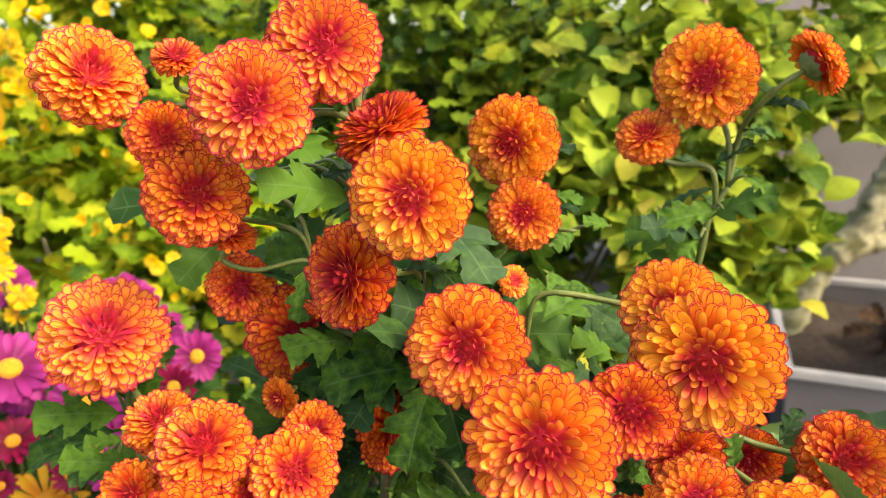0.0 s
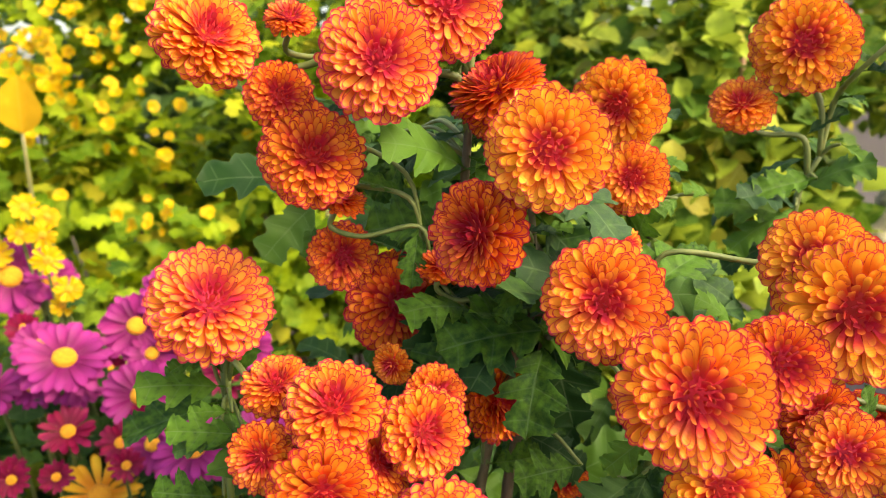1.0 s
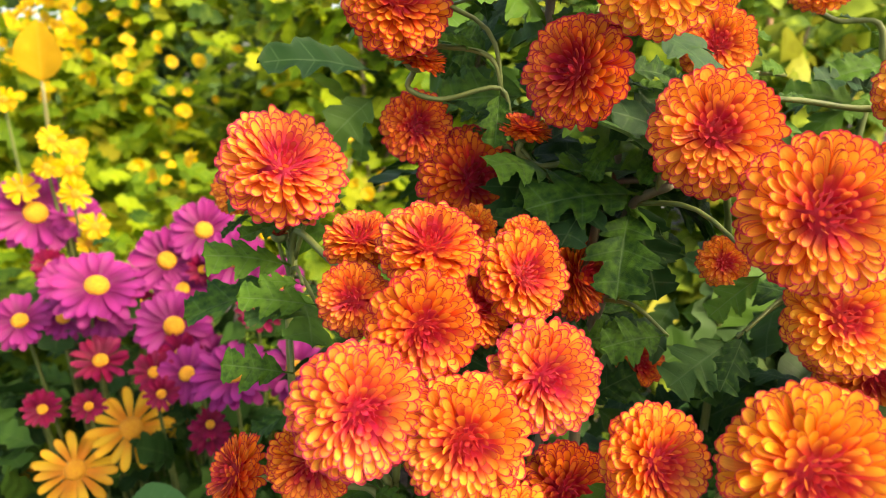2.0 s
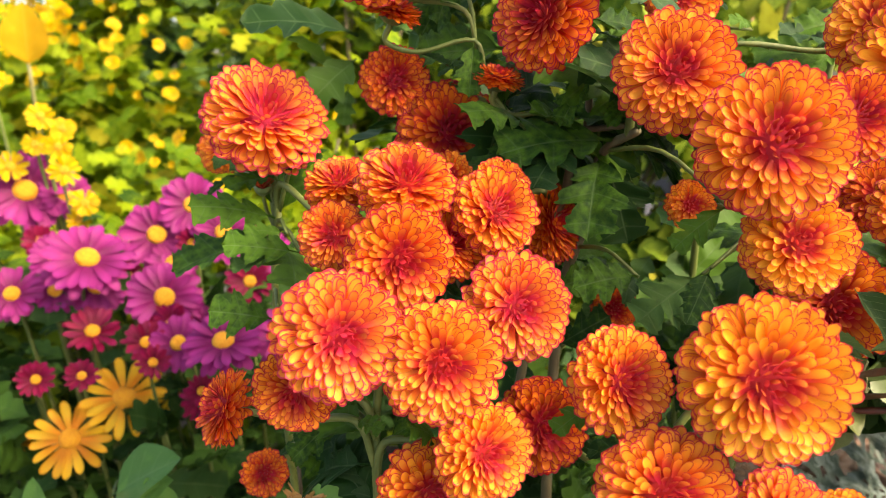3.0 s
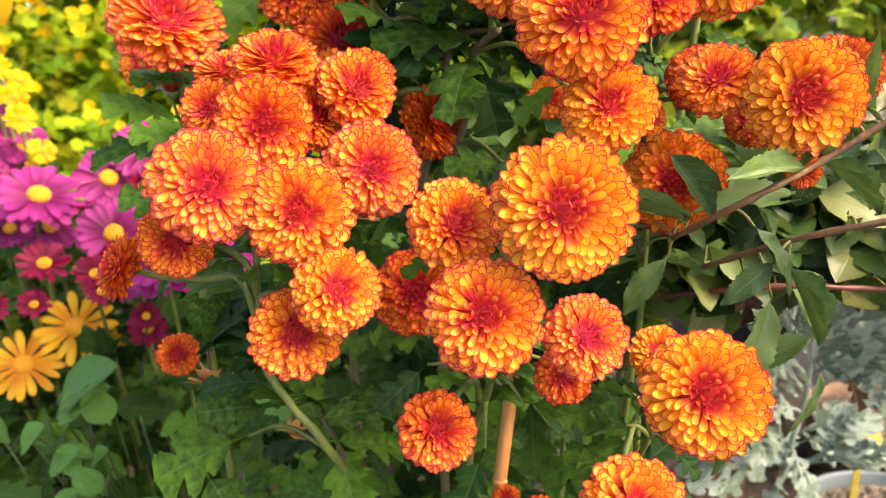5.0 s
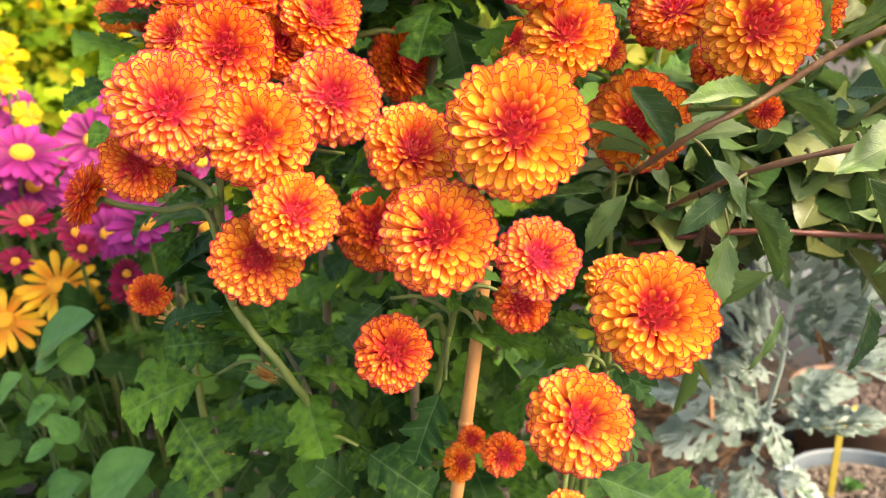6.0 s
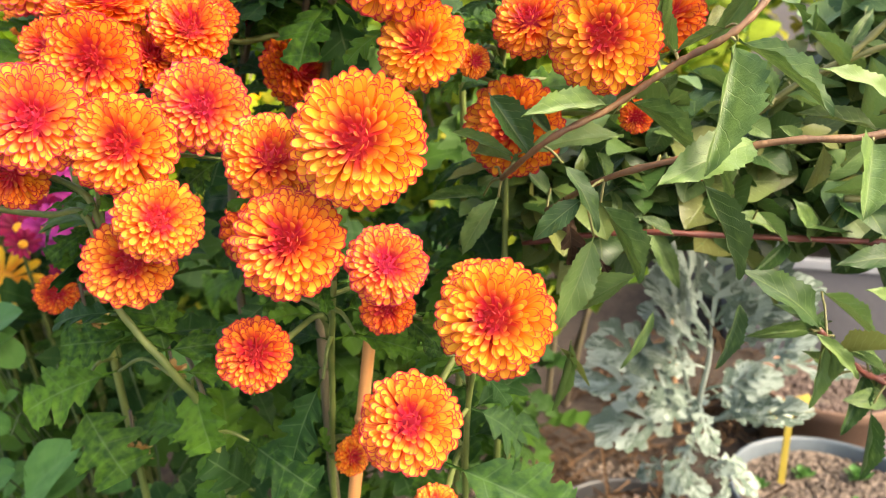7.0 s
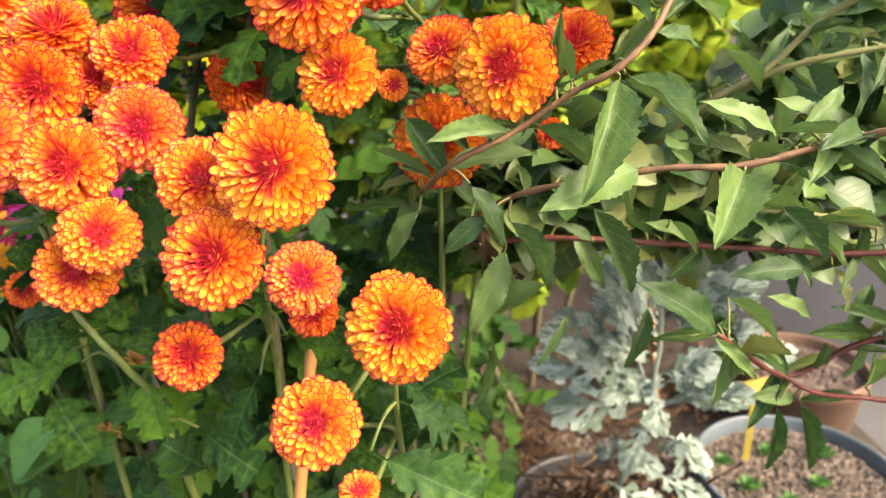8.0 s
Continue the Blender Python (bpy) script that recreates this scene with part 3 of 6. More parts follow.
main_stem([(-0.05, 0.40, -0.14), (-0.09, 0.41, 0.25), (-0.095, 0.40, 0.55), (-0.055, 0.385, 0.72), (-0.045, 0.375, 0.80), (-0.042, 0.37, 0.845)], 0.0041, 0.0022)
main_stem([(-0.01, 0.38, -0.14), (-0.03, 0.37, 0.30), (-0.025, 0.365, 0.58), (-0.008, 0.36, 0.665), (-0.002, 0.355, 0.70), (0.012, 0.335, 0.715)], 0.0042, 0.0024)
main_stem([(0.10, 0.43, -0.14), (0.125, 0.45, 0.35), (0.165, 0.455, 0.62), (0.178, 0.45, 0.742), (0.182, 0.45, 0.765), (0.192, 0.45, 0.785)], 0.0037, 0.0018, stem_green)
main_stem([(-0.10, 0.36, -0.14), (-0.085, 0.31, 0.25), (-0.088, 0.275, 0.44), (-0.100, 0.262, 0.490), (-0.117, 0.262, 0.517), (-0.130, 0.264, 0.546), (-0.128, 0.270, 0.60)], 0.0032, 0.0019, stem_green)
main_stem([(-0.02, 0.36, -0.14), (-0.025, 0.335, 0.30), (-0.014, 0.305, 0.45), (-0.006, 0.275, 0.505), (0.002, 0.25, 0.55)], 0.0028, 0.0017, stem_green)
main_stem([(0.08, 0.36, -0.14), (0.075, 0.32, 0.30), (0.075, 0.27, 0.44), (0.078, 0.235, 0.50)], 0.0028, 0.0016, stem_green)
main_stem([(-0.19, 0.42, -0.14), (-0.20, 0.40, 0.30), (-0.20, 0.385, 0.50), (-0.198, 0.38, 0.62), (-0.19, 0.375, 0.67)], 0.0035, 0.0019, stem_green)
main_stem([(-0.055, 0.375, 0.50), (-0.032, 0.362, 0.645), (-0.022, 0.358, 0.677), (-0.018, 0.357, 0.702), (-0.010, 0.358, 0.716), (-0.010, 0.360, 0.762), (-0.016, 0.362, 0.80)], 0.0031, 0.0017)
main_stem([(-0.012, 0.358, 0.714), (0.010, 0.352, 0.716), (0.030, 0.344, 0.722), (0.044, 0.330, 0.728)], 0.0019, 0.0013)
main_stem([(-0.019, 0.358, 0.700), (-0.040, 0.356, 0.713), (-0.058, 0.360, 0.729), (-0.070, 0.366, 0.75)], 0.0018, 0.0012, stem_green)
main_stem([(0.10, 0.40, -0.14), (0.105, 0.38, 0.35), (0.108, 0.35, 0.52), (0.108, 0.345, 0.60), (0.104, 0.34, 0.655)], 0.003, 0.0016, stem_green)
main_stem([(0.05, 0.44, -0.14), (0.075, 0.44, 0.35), (0.085, 0.43, 0.62), (0.075, 0.415, 0.70), (0.06, 0.41, 0.76)], 0.0035, 0.0018, stem_green)


def stalk_line(head, back):
    """From the back of a bloom down to the nearest stem."""
    head, back = Vector(head), Vector(back)
    best = min((n for n in NODES if n[0].z < head.z - 0.03), key=lambda n: (n[0] - head).length + 0.25 * abs(n[0].z - (head.z - 0.09)))
    foot = best[0]
    gap = (foot - head).length
    a = head + back * gap * 0.32
    b = foot + Vector((0, 0, 0.30 * gap)) + (head - foot) * 0.12
    return [tuple(head), tuple(head * 0.5 + a * 0.5), tuple(a * 0.6 + b * 0.4), tuple(b), tuple(foot)], best[1]


CALYX = lathe([(0.07, -0.50), (0.12, -0.46), (0.22, -0.40), (0.32, -0.30), (0.36, -0.20), (0.26, -0.14)], 14)
BUTTON = lathe([(0.34, -0.32), (0.46, -0.18), (0.49, -0.05), (0.40, 0.03), (0.27, 0.06), (0.1, 0.05), (0.004, 0.04)], 14)
BRACT = leaf_blade(4, lambda v: (0.5 * math.sin(math.pi * (0.15 + 0.85 * v)), 0), 0.2, -0.4, 0, (0, 1.0))


BLOOMS = []


def clear_of_blooms(base, tip):
    """Whether a leaf from base to tip runs through none of the blooms."""
    b, t = Vector(base), Vector(tip)
    return all((b.lerp(t, q) - c).length > 0.85 * r for c, r in BLOOMS for q in (0.3, 0.65, 1.0))


def flower(place, radius, facing, tone, label, apart=False):
    BLOOMS.append((Vector(place), radius))
    r = random.Random(int(abs(place[0]) * 1e5 + place[2] * 3e4))
    turn = frame_z(facing, r.uniform(0, 6.28))
    ob = thing("chrysanthemum_flower", place, label, "flower", "orange chrysanthemum blooms", turn)
    size = Matrix.Scale(radius * 0.96, 4)
    count = int(190 + 210 * min(1, max(0, (radius - 0.012) / 0.018)))
    poses = petal_poses(count, r, min(0.95, max(0.82, (0.024 / radius) ** 0.5)))
    v, f, s = moved(BUTTON, size)
    core = [(v, f, [(0.0, 0.0, 0.0)] * len(v))]
    if apart:
        for ring, k, m in poses[:-280]:
            v, f, s = SPOONS[ring][k]
            a = np.array(size @ m)
            core.append((v @ a[:3, :3].T + a[:3, 3], f, s))
        head = part("flower_head", joined("flower_head", core), PETALS[tone], ob)
        for ring, k, m in poses[-280:]:
            part("petal", spoon_mesh(tone, ring, k), PETALS[tone], head, "", size @ m @ Matrix.Scale(1 / SPOON_SIZE, 4))
    else:
        for ring, k, m in poses:
            v, f, s = SPOONS[ring][k]
            a = np.array(size @ m)
            core.append((v @ a[:3, :3].T + a[:3, 3], f, s))
        part("flower_head", joined("flower_head", core), PETALS[tone], ob)
    green = [moved(CALYX, size)]
    for i in range(11):
        lean = Matrix.Rotation(i * 2 * math.pi / 11, 4, "Z") @ Matrix.Translation((0, radius * 0.1, -radius * 0.48)) @ Matrix.Rotation(0.55, 4, "X") @ Matrix.Scale(radius * 0.45, 4)
        bv, bf, bs = BRACT
        a = np.array(lean)
        green.append((bv @ a[:3, :3].T + a[:3, 3], bf, bs))
    part("calyx", joined("calyx", green), calyx_green, ob)
    home = ob.matrix_world
    back = -Vector(facing).normalized()
    points, thick = stalk_line(home @ Vector((0, 0, -0.46 * radius)), back)
    line = smooth_line(points, 5)
    part("stalk", build("stalk", *moved(tube(line, 0.0011 + radius * 0.035, min(thick, 0.0018 + radius * 0.045), 6), home.inverted())), stem_green, ob)
    for i in range(2 if radius > 0.016 else 1):
        p = Vector(line[int(len(line) * (0.45 + 0.3 * i))])
        way = Vector((r.uniform(-1, 1), r.uniform(-0.5, 0.5), r.uniform(-0.3, 0.5))).normalized()
        tip = p + way * r.uniform(0.022, 0.04)
        m = home.inverted() @ leaf_pose(p, tip, r.uniform(0.5, 0.75), Vector((r.uniform(-0.5, 0.5), -0.5, 0.8)))
        if not clear_of_blooms(p, tip):
            continue
        part("leaf", blade_mesh("mum", r.randrange(5), mum_green), mum_green, ob, "", m)
    return ob


# ---- orange blooms ----
flower((-0.173, 0.354, 0.867), 0.0289, (0.54, -0.69, 0.49), "mid", "medium orange rounded chrysanthemum bloom with red-edged petals")
flower((-0.135, 0.370, 0.875), 0.0144, (0.20, -0.59, 0.79), "red", "small reddish-orange half-open chrysanthemum bloom with red-edged petals")
flower((-0.086, 0.324, 0.852), 0.0305, (0.17, -0.97, 0.16), "salmon", "large salmon-orange full round chrysanthemum bloom with red-edged petals")
flower((-0.054, 0.349, 0.878), 0.0304, (0.20, -0.97, 0.11), "salmon", "large salmon-orange full round chrysanthemum bloom with red-edged petals")
flower((-0.138, 0.346, 0.836), 0.0184, (0.34, -0.93, 0.10), "red", "medium reddish-orange rounded chrysanthemum bloom with red-edged petals and dark centre")
flower((-0.123, 0.342, 0.807), 0.0285, (0.30, -0.88, 0.37), "deep", "medium deep-orange rounded chrysanthemum bloom with red-edged petals")
flower((-0.030, 0.359, 0.838), 0.0277, (-0.40, -0.35, 0.85), "red", "medium reddish-orange rounded chrysanthemum bloom with red-edged petals")
flower((-0.012, 0.296, 0.812), 0.0295, (-0.12, -0.98, 0.14), "gold", "large golden-orange full round chrysanthemum bloom with red-edged petals", apart=True)
flower((-0.030, 0.354, 0.827), 0.0189, (-0.50, -0.82, 0.27), "red", "medium reddish-orange rounded chrysanthemum bloom with red-edged petals")
flower((0.042, 0.392, 0.824), 0.0286, (-0.38, -0.92, -0.03), "gold", "medium golden-orange rounded chrysanthemum bloom with red-edged petals")
flower((0.048, 0.379, 0.785), 0.0224, (-0.22, -0.96, 0.14), "mid", "medium orange rounded chrysanthemum bloom with red-edged petals and dark centre")
flower((0.163, 0.428, 0.857), 0.0327, (-0.37, -0.93, 0.04), "gold", "large golden-orange full round chrysanthemum bloom with red-edged petals")
flower((0.133, 0.439, 0.822), 0.0212, (-0.27, -0.71, 0.65), "mid", "medium orange rounded chrysanthemum bloom with red-edged petals")
flower((0.226, 0.418, 0.865), 0.0220, (0.85, -0.01, 0.53), "mid", "medium orange rounded chrysanthemum bloom with red-edged petals")
flower((-0.117, 0.378, 0.744), 0.0217, (0.18, -0.98, 0.12), "red", "medium reddish-orange rounded chrysanthemum bloom with red-edged petals and dark centre")
flower((-0.086, 0.382, 0.713), 0.0339, (0.22, -0.93, 0.29), "red", "large reddish-orange full round chrysanthemum bloom with red-edged petals")
flower((-0.044, 0.309, 0.772), 0.0275, (-0.62, -0.76, 0.18), "red", "medium reddish-orange rounded chrysanthemum bloom with red-edged petals")
flower((-0.186, 0.350, 0.728), 0.0359, (0.39, -0.69, 0.61), "salmon", "large salmon-orange full round chrysanthemum bloom with red-edged petals")
flower((0.012, 0.284, 0.746), 0.0296, (-0.19, -0.95, 0.24), "mid", "large orange full round chrysanthemum bloom with red-edged petals", apart=True)
flower((0.102, 0.284, 0.763), 0.0241, (-0.51, -0.78, 0.37), "gold", "medium golden-orange rounded chrysanthemum bloom with red-edged petals")
flower((0.113, 0.268, 0.744), 0.0337, (-0.41, -0.89, 0.18), "gold", "large golden-orange full round chrysanthemum bloom with red-edged petals", apart=True)
flower((0.041, 0.248, 0.717), 0.0337, (-0.21, -0.95, 0.24), "mid", "large orange full round chrysanthemum bloom with red-edged petals", apart=True)
flower((0.080, 0.261, 0.725), 0.0213, (-0.22, -0.92, 0.32), "red", "medium reddish-orange rounded chrysanthemum bloom with red-edged petals")
flower((-0.028, 0.358, 0.661), 0.0262, (0.78, -0.58, 0.26), "red", "medium reddish-orange rounded chrysanthemum bloom with red-edged petals")
flower((-0.110, 0.280, 0.701), 0.0247, (0.08, -0.62, 0.78), "deep", "medium deep-orange rounded chrysanthemum bloom with red-edged petals")
flower((-0.069, 0.280, 0.686), 0.0229, (0.32, -0.85, 0.43), "deep", "medium deep-orange rounded chrysanthemum bloom with red-edged petals")
flower((-0.144, 0.311, 0.697), 0.0193, (0.04, -0.47, 0.88), "deep", "medium deep-orange rounded chrysanthemum bloom with red-edged petals")
flower((0.116, 0.290, 0.684), 0.0202, (-0.34, -0.83, 0.44), "red", "medium reddish-orange rounded chrysanthemum bloom with red-edged petals")
flower((0.166, 0.328, 0.657), 0.0191, (-0.41, -0.87, 0.27), "red", "medium reddish-orange rounded chrysanthemum bloom with red-edged petals")
flower((0.190, 0.285, 0.685), 0.0232, (-0.30, -0.75, 0.59), "deep", "medium deep-orange rounded chrysanthemum bloom with red-edged petals")
flower((-0.113, 0.256, 0.671), 0.0255, (0.23, -0.97, 0.01), "deep", "medium deep-orange rounded chrysanthemum bloom with red-edged petals and dark centre")
flower((-0.090, 0.280, 0.672), 0.0196, (0.46, -0.74, 0.50), "deep", "medium deep-orange rounded chrysanthemum bloom with red-edged petals")
flower((-0.138, 0.236, 0.645), 0.0294, (0.32, -0.92, 0.22), "salmon", "large salmon-orange full round chrysanthemum bloom with red-edged petals", apart=True)
flower((-0.097, 0.238, 0.630), 0.0283, (0.10, -0.96, 0.27), "mid", "medium orange rounded chrysanthemum bloom with red-edged petals", apart=True)
flower((-0.062, 0.260, 0.646), 0.0268, (0.19, -0.95, 0.25), "salmon", "medium salmon-orange rounded chrysanthemum bloom with red-edged petals", apart=True)
flower((-0.080, 0.228, 0.593), 0.0234, (0.36, -0.87, 0.33), "mid", "medium orange rounded chrysanthemum bloom with red-edged petals", apart=True)
flower((-0.104, 0.239, 0.567), 0.0256, (0.23, -0.93, 0.27), "mid", "medium orange rounded chrysanthemum bloom with red-edged petals and dark centre")
flower((-0.045, 0.292, 0.568), 0.0268, (0.16, -0.93, 0.33), "red", "medium reddish-orange rounded chrysanthemum bloom with red-edged petals")
flower((-0.022, 0.232, 0.622), 0.0245, (0.27, -0.89, 0.37), "mid", "medium orange rounded chrysanthemum bloom with red-edged petals", apart=True)
flower((0.0245, 0.2055, 0.633), 0.0341, (-0.18, -0.95, 0.26), "gold", "large golden-orange full round chrysanthemum bloom with red-edged petals", apart=True)
flower((-0.0115, 0.2045, 0.5855), 0.0291, (-0.05, -0.91, 0.41), "mid", "large orange full round chrysanthemum bloom with red-edged petals", apart=True)
flower((0.035, 0.204, 0.573), 0.0212, (0.05, -0.90, 0.43), "salmon", "medium salmon-orange rounded chrysanthemum bloom with red-edged petals")
flower((0.077, 0.225, 0.553), 0.0159, (-0.19, -0.76, 0.62), "gold", "small golden-orange half-open chrysanthemum bloom with red-edged petals")
flower((0.055, 0.249, 0.674), 0.0249, (-0.26, -0.88, 0.40), "gold", "medium golden-orange rounded chrysanthemum bloom with red-edged petals", apart=True)
flower((-0.206, 0.341, 0.515), 0.0154, (0.37, -0.84, 0.40), "red", "small reddish-orange half-open chrysanthemum bloom with red-edged petals and dark centre")
flower((-0.201, 0.268, 0.599), 0.0199, (-0.75, -0.45, 0.45), "red", "medium reddish-orange rounded chrysanthemum bloom with red-edged petals")
flower((-0.161, 0.246, 0.616), 0.0202, (0.04, -1.00, 0.02), "deep", "medium deep-orange rounded chrysanthemum bloom with red-edged petals")
flower((0.085, 0.187, 0.550), 0.0300, (-0.25, -0.87, 0.43), "gold", "large golden-orange full round chrysanthemum bloom with red-edged petals", apart=True)
flower((-0.035, 0.209, 0.526), 0.0205, (0.15, -0.88, 0.46), "red", "medium reddish-orange rounded chrysanthemum bloom with red-edged petals and dark centre", apart=True)
flower((0.045, 0.155, 0.516), 0.0239, (-0.01, -0.85, 0.52), "mid", "medium orange rounded chrysanthemum bloom with red-edged petals", apart=True)
flower((0.0315, 0.236, 0.538), 0.0165, (-0.12, -0.89, 0.43), "red", "medium reddish-orange rounded chrysanthemum bloom with red-edged petals")
flower((0.145, 0.238, 0.675), 0.0295, (-0.26, -0.96, 0.09), "gold", "large golden-orange full round chrysanthemum bloom with red-edged petals", apart=True)
flower((0.108, 0.300, 0.625), 0.0320, (-0.30, -0.93, 0.21), "mid", "large orange full round chrysanthemum bloom with red-edged petals and dark centre")
flower((0.111, 0.258, 0.684), 0.0208, (-0.34, -0.81, 0.48), "mid", "medium orange rounded chrysanthemum bloom with red-edged petals")
flower((0.040, 0.352, 0.754), 0.0101, (0.42, -0.81, 0.41), "mid", "small orange half-open chrysanthemum bloom with red-edged petals")
flower((-0.235, 0.428, 0.703), 0.0178, (0.07, -0.82, 0.57), "mid", "medium orange rounded chrysanthemum bloom with red-edged petals")
flower((-0.195, 0.413, 0.701), 0.0135, (0.59, -0.68, 0.44), "red", "small reddish-orange half-open chrysanthemum bloom with red-edged petals")
flower((-0.115, 0.363, 0.781), 0.0168, (0.30, -0.10, 0.95), "red", "medium reddish-orange rounded chrysanthemum bloom with red-edged petals")
flower((-0.060, 0.353, 0.744), 0.0157, (0.20, -0.15, 0.96), "red", "small reddish-orange half-open chrysanthemum bloom with red-edged petals")
flower((-0.088, 0.333, 0.696), 0.0127, (-0.48, -0.88, -0.01), "mid", "small orange half-open chrysanthemum bloom with red-edged petals")
flower((-0.064, 0.304, 0.693), 0.0168, (0.34, -0.80, 0.50), "deep", "medium deep-orange rounded chrysanthemum bloom with red-edged petals")
flower((0.011, 0.364, 0.605), 0.0152, (-0.11, -0.89, 0.45), "red", "small reddish-orange half-open chrysanthemum bloom with red-edged petals")
flower((-0.144, 0.275, 0.678), 0.0178, (-0.09, -0.95, 0.30), "deep", "medium deep-orange rounded chrysanthemum bloom with red-edged petals")
flower((0.042, 0.334, 0.674), 0.0146, (-0.19, -0.97, 0.17), "mid", "small orange half-open chrysanthemum bloom with red-edged petals")
flower((0.084, 0.272, 0.664), 0.0101, (0.42, -0.89, 0.17), "mid", "small orange half-open chrysanthemum bloom with red-edged petals")
flower((0.180, 0.293, 0.629), 0.0109, (-0.14, -0.99, -0.05), "red", "small reddish-orange half-open chrysanthemum bloom with red-edged petals")
flower((-0.000, 0.283, 0.414), 0.0137, (0.67, -0.63, 0.40), "mid", "small orange half-open chrysanthemum bloom with red-edged petals")
flower((0.025, 0.263, 0.431), 0.0147, (0.03, -0.96, 0.28), "red", "small reddish-orange half-open chrysanthemum bloom with red-edged petals")
flower((0.054, 0.213, 0.427), 0.0139, (0.04, -0.56, 0.83), "mid", "small orange half-open chrysanthemum bloom with red-edged petals")
flower((0.008, 0.293, 0.424), 0.0102, (0.04, -0.84, 0.55), "red", "small reddish-orange half-open chrysanthemum bloom with red-edged petals")

def bud(place, radius, facing, tone):
    """A closed bud with a tuft of petals."""
    r = random.Random(int(place[2] * 1e5))
    ob = thing("flower_bud", place, "small red-orange bud just opening on a thin stalk", "bud", "chrysanthemum buds", frame_z(facing))
    pieces = []
    for i in range(40):
        lean, spin = radians(4 + 34 * (i / 40) ** 0.6), i * 2.39996
        m = Matrix.Rotation(spin, 4, "Z") @ Matrix.Rotation(-lean, 4, "X") @ Matrix.Rotation(radians(90), 4, "X") @ Matrix.Rotation(radians(180), 4, "Y") @ Matrix.Diagonal((radius * 1.6, radius * 1.9, radius * 1.9, 1))
        a = np.array(m)
        v, f, s = SPOONS[2][i % 3]
        pieces.append((v @ a[:3, :3].T + a[:3, 3], f, s))
    part("petal_tuft", joined("petal_tuft", pieces), PETALS[tone], ob)
    part("calyx", build("calyx", *moved(lathe([(0.1, -0.4), (0.5, -0.3), (0.8, 0.1), (0.86, 0.5), (0.7, 0.7)], 12), Matrix.Scale(radius, 4))), calyx_green, ob)
    points, thick = stalk_line(ob.matrix_world @ Vector((0, 0, -0.3 * radius)), -Vector(facing).normalized())
    part("stalk", build("stalk", *moved(tube(smooth_line(points, 5), 0.001, 0.0016, 6), ob.matrix_world.inverted())), stem_green, ob)


bud((-0.198, 0.375, 0.683), 0.006, (0.1, -0.4, 0.9), "red")


def mum_leaf(base, tip, width):
    """A leaf of the plant, held by a short petiole that runs back to the nearest stem."""
    b = Vector(base)
    foot = min((n[0] for n in NODES if n[0].z < b.z + 0.02), key=lambda n: (n - b).length)
    normal = Vector((rng.uniform(-0.35, 0.35), -0.9, rng.uniform(0.35, 0.9)))
    leaf = part("leaf", blade_mesh("mum", rng.randrange(5), mum_green), mum_green, mum_plant, "", PLANT_BACK @ leaf_pose(base, tip, min(1.25, width * 1.3), normal))
    mid = (b + foot) / 2 + Vector((0, 0, 0.15 * (b - foot).length))
    part("petiole", build("petiole", *moved(tube(smooth_line([tuple(foot), tuple(mid), base], 4), 0.0016, 0.001, 5), PLANT_BACK)), stem_green, mum_plant)
    return leaf


# leaves that stand out in front
mum_leaf((-0.003, 0.360, 0.710), (0.012, 0.345, 0.650), 0.62)
mum_leaf((-0.094, 0.275, 0.480), (-0.081, 0.255, 0.439), 0.85)
mum_leaf((-0.157, 0.310, 0.469), (-0.212, 0.290, 0.452), 0.75)
mum_leaf((-0.009, 0.250, 0.489), (-0.028, 0.235, 0.445), 0.6)
mum_leaf((-0.063, 0.270, 0.437), (-0.018, 0.250, 0.413), 0.8)
mum_leaf((-0.077, 0.425, 0.810), (-0.102, 0.420, 0.768), 0.5)
mum_leaf((-0.172, 0.340, 0.653), (-0.212, 0.330, 0.662), 0.55)
mum_leaf((-0.188, 0.340, 0.614), (-0.224, 0.330, 0.625), 0.7)
mum_leaf((0.012, 0.245, 0.519), (0.047, 0.240, 0.509), 0.55)
mum_leaf((0.060, 0.230, 0.443), (0.131, 0.210, 0.418), 0.55)
mum_leaf((0.040, 0.285, 0.683), (0.013, 0.280, 0.664), 0.5)
mum_leaf((-0.071, 0.420, 0.813), (-0.091, 0.410, 0.775), 0.5)
mum_leaf((-0.068, 0.420, 0.814), (-0.039, 0.410, 0.801), 0.6)
mum_leaf((-0.009, 0.365, 0.747), (-0.027, 0.360, 0.716), 0.5)
mum_leaf((-0.039, 0.370, 0.858), (-0.053, 0.360, 0.845), 0.4)
mum_leaf((-0.013, 0.340, 0.746), (-0.031, 0.330, 0.718), 0.5)
mum_leaf((0.041, 0.310, 0.642), (0.004, 0.300, 0.620), 0.7)
mum_leaf((0.045, 0.310, 0.645), (0.026, 0.290, 0.622), 0.6)
mum_leaf((-0.024, 0.370, 0.692), (-0.051, 0.360, 0.682), 0.6)
mum_leaf((-0.035, 0.360, 0.619), (-0.003, 0.350, 0.630), 0.6)
mum_leaf((-0.062, 0.290, 0.613), (-0.088, 0.280, 0.594), 0.7)
mum_leaf((-0.151, 0.310, 0.572), (-0.177, 0.290, 0.555), 0.5)
mum_leaf((-0.154, 0.310, 0.531), (-0.175, 0.300, 0.558), 0.8)
mum_leaf((-0.138, 0.300, 0.496), (-0.181, 0.290, 0.498), 0.8)
mum_leaf((-0.039, 0.270, 0.532), (-0.068, 0.260, 0.509), 0.6)
mum_leaf((0.024, 0.260, 0.537), (0.062, 0.250, 0.503), 0.5)
mum_leaf((0.014, 0.330, 0.635), (-0.025, 0.320, 0.633), 0.7)
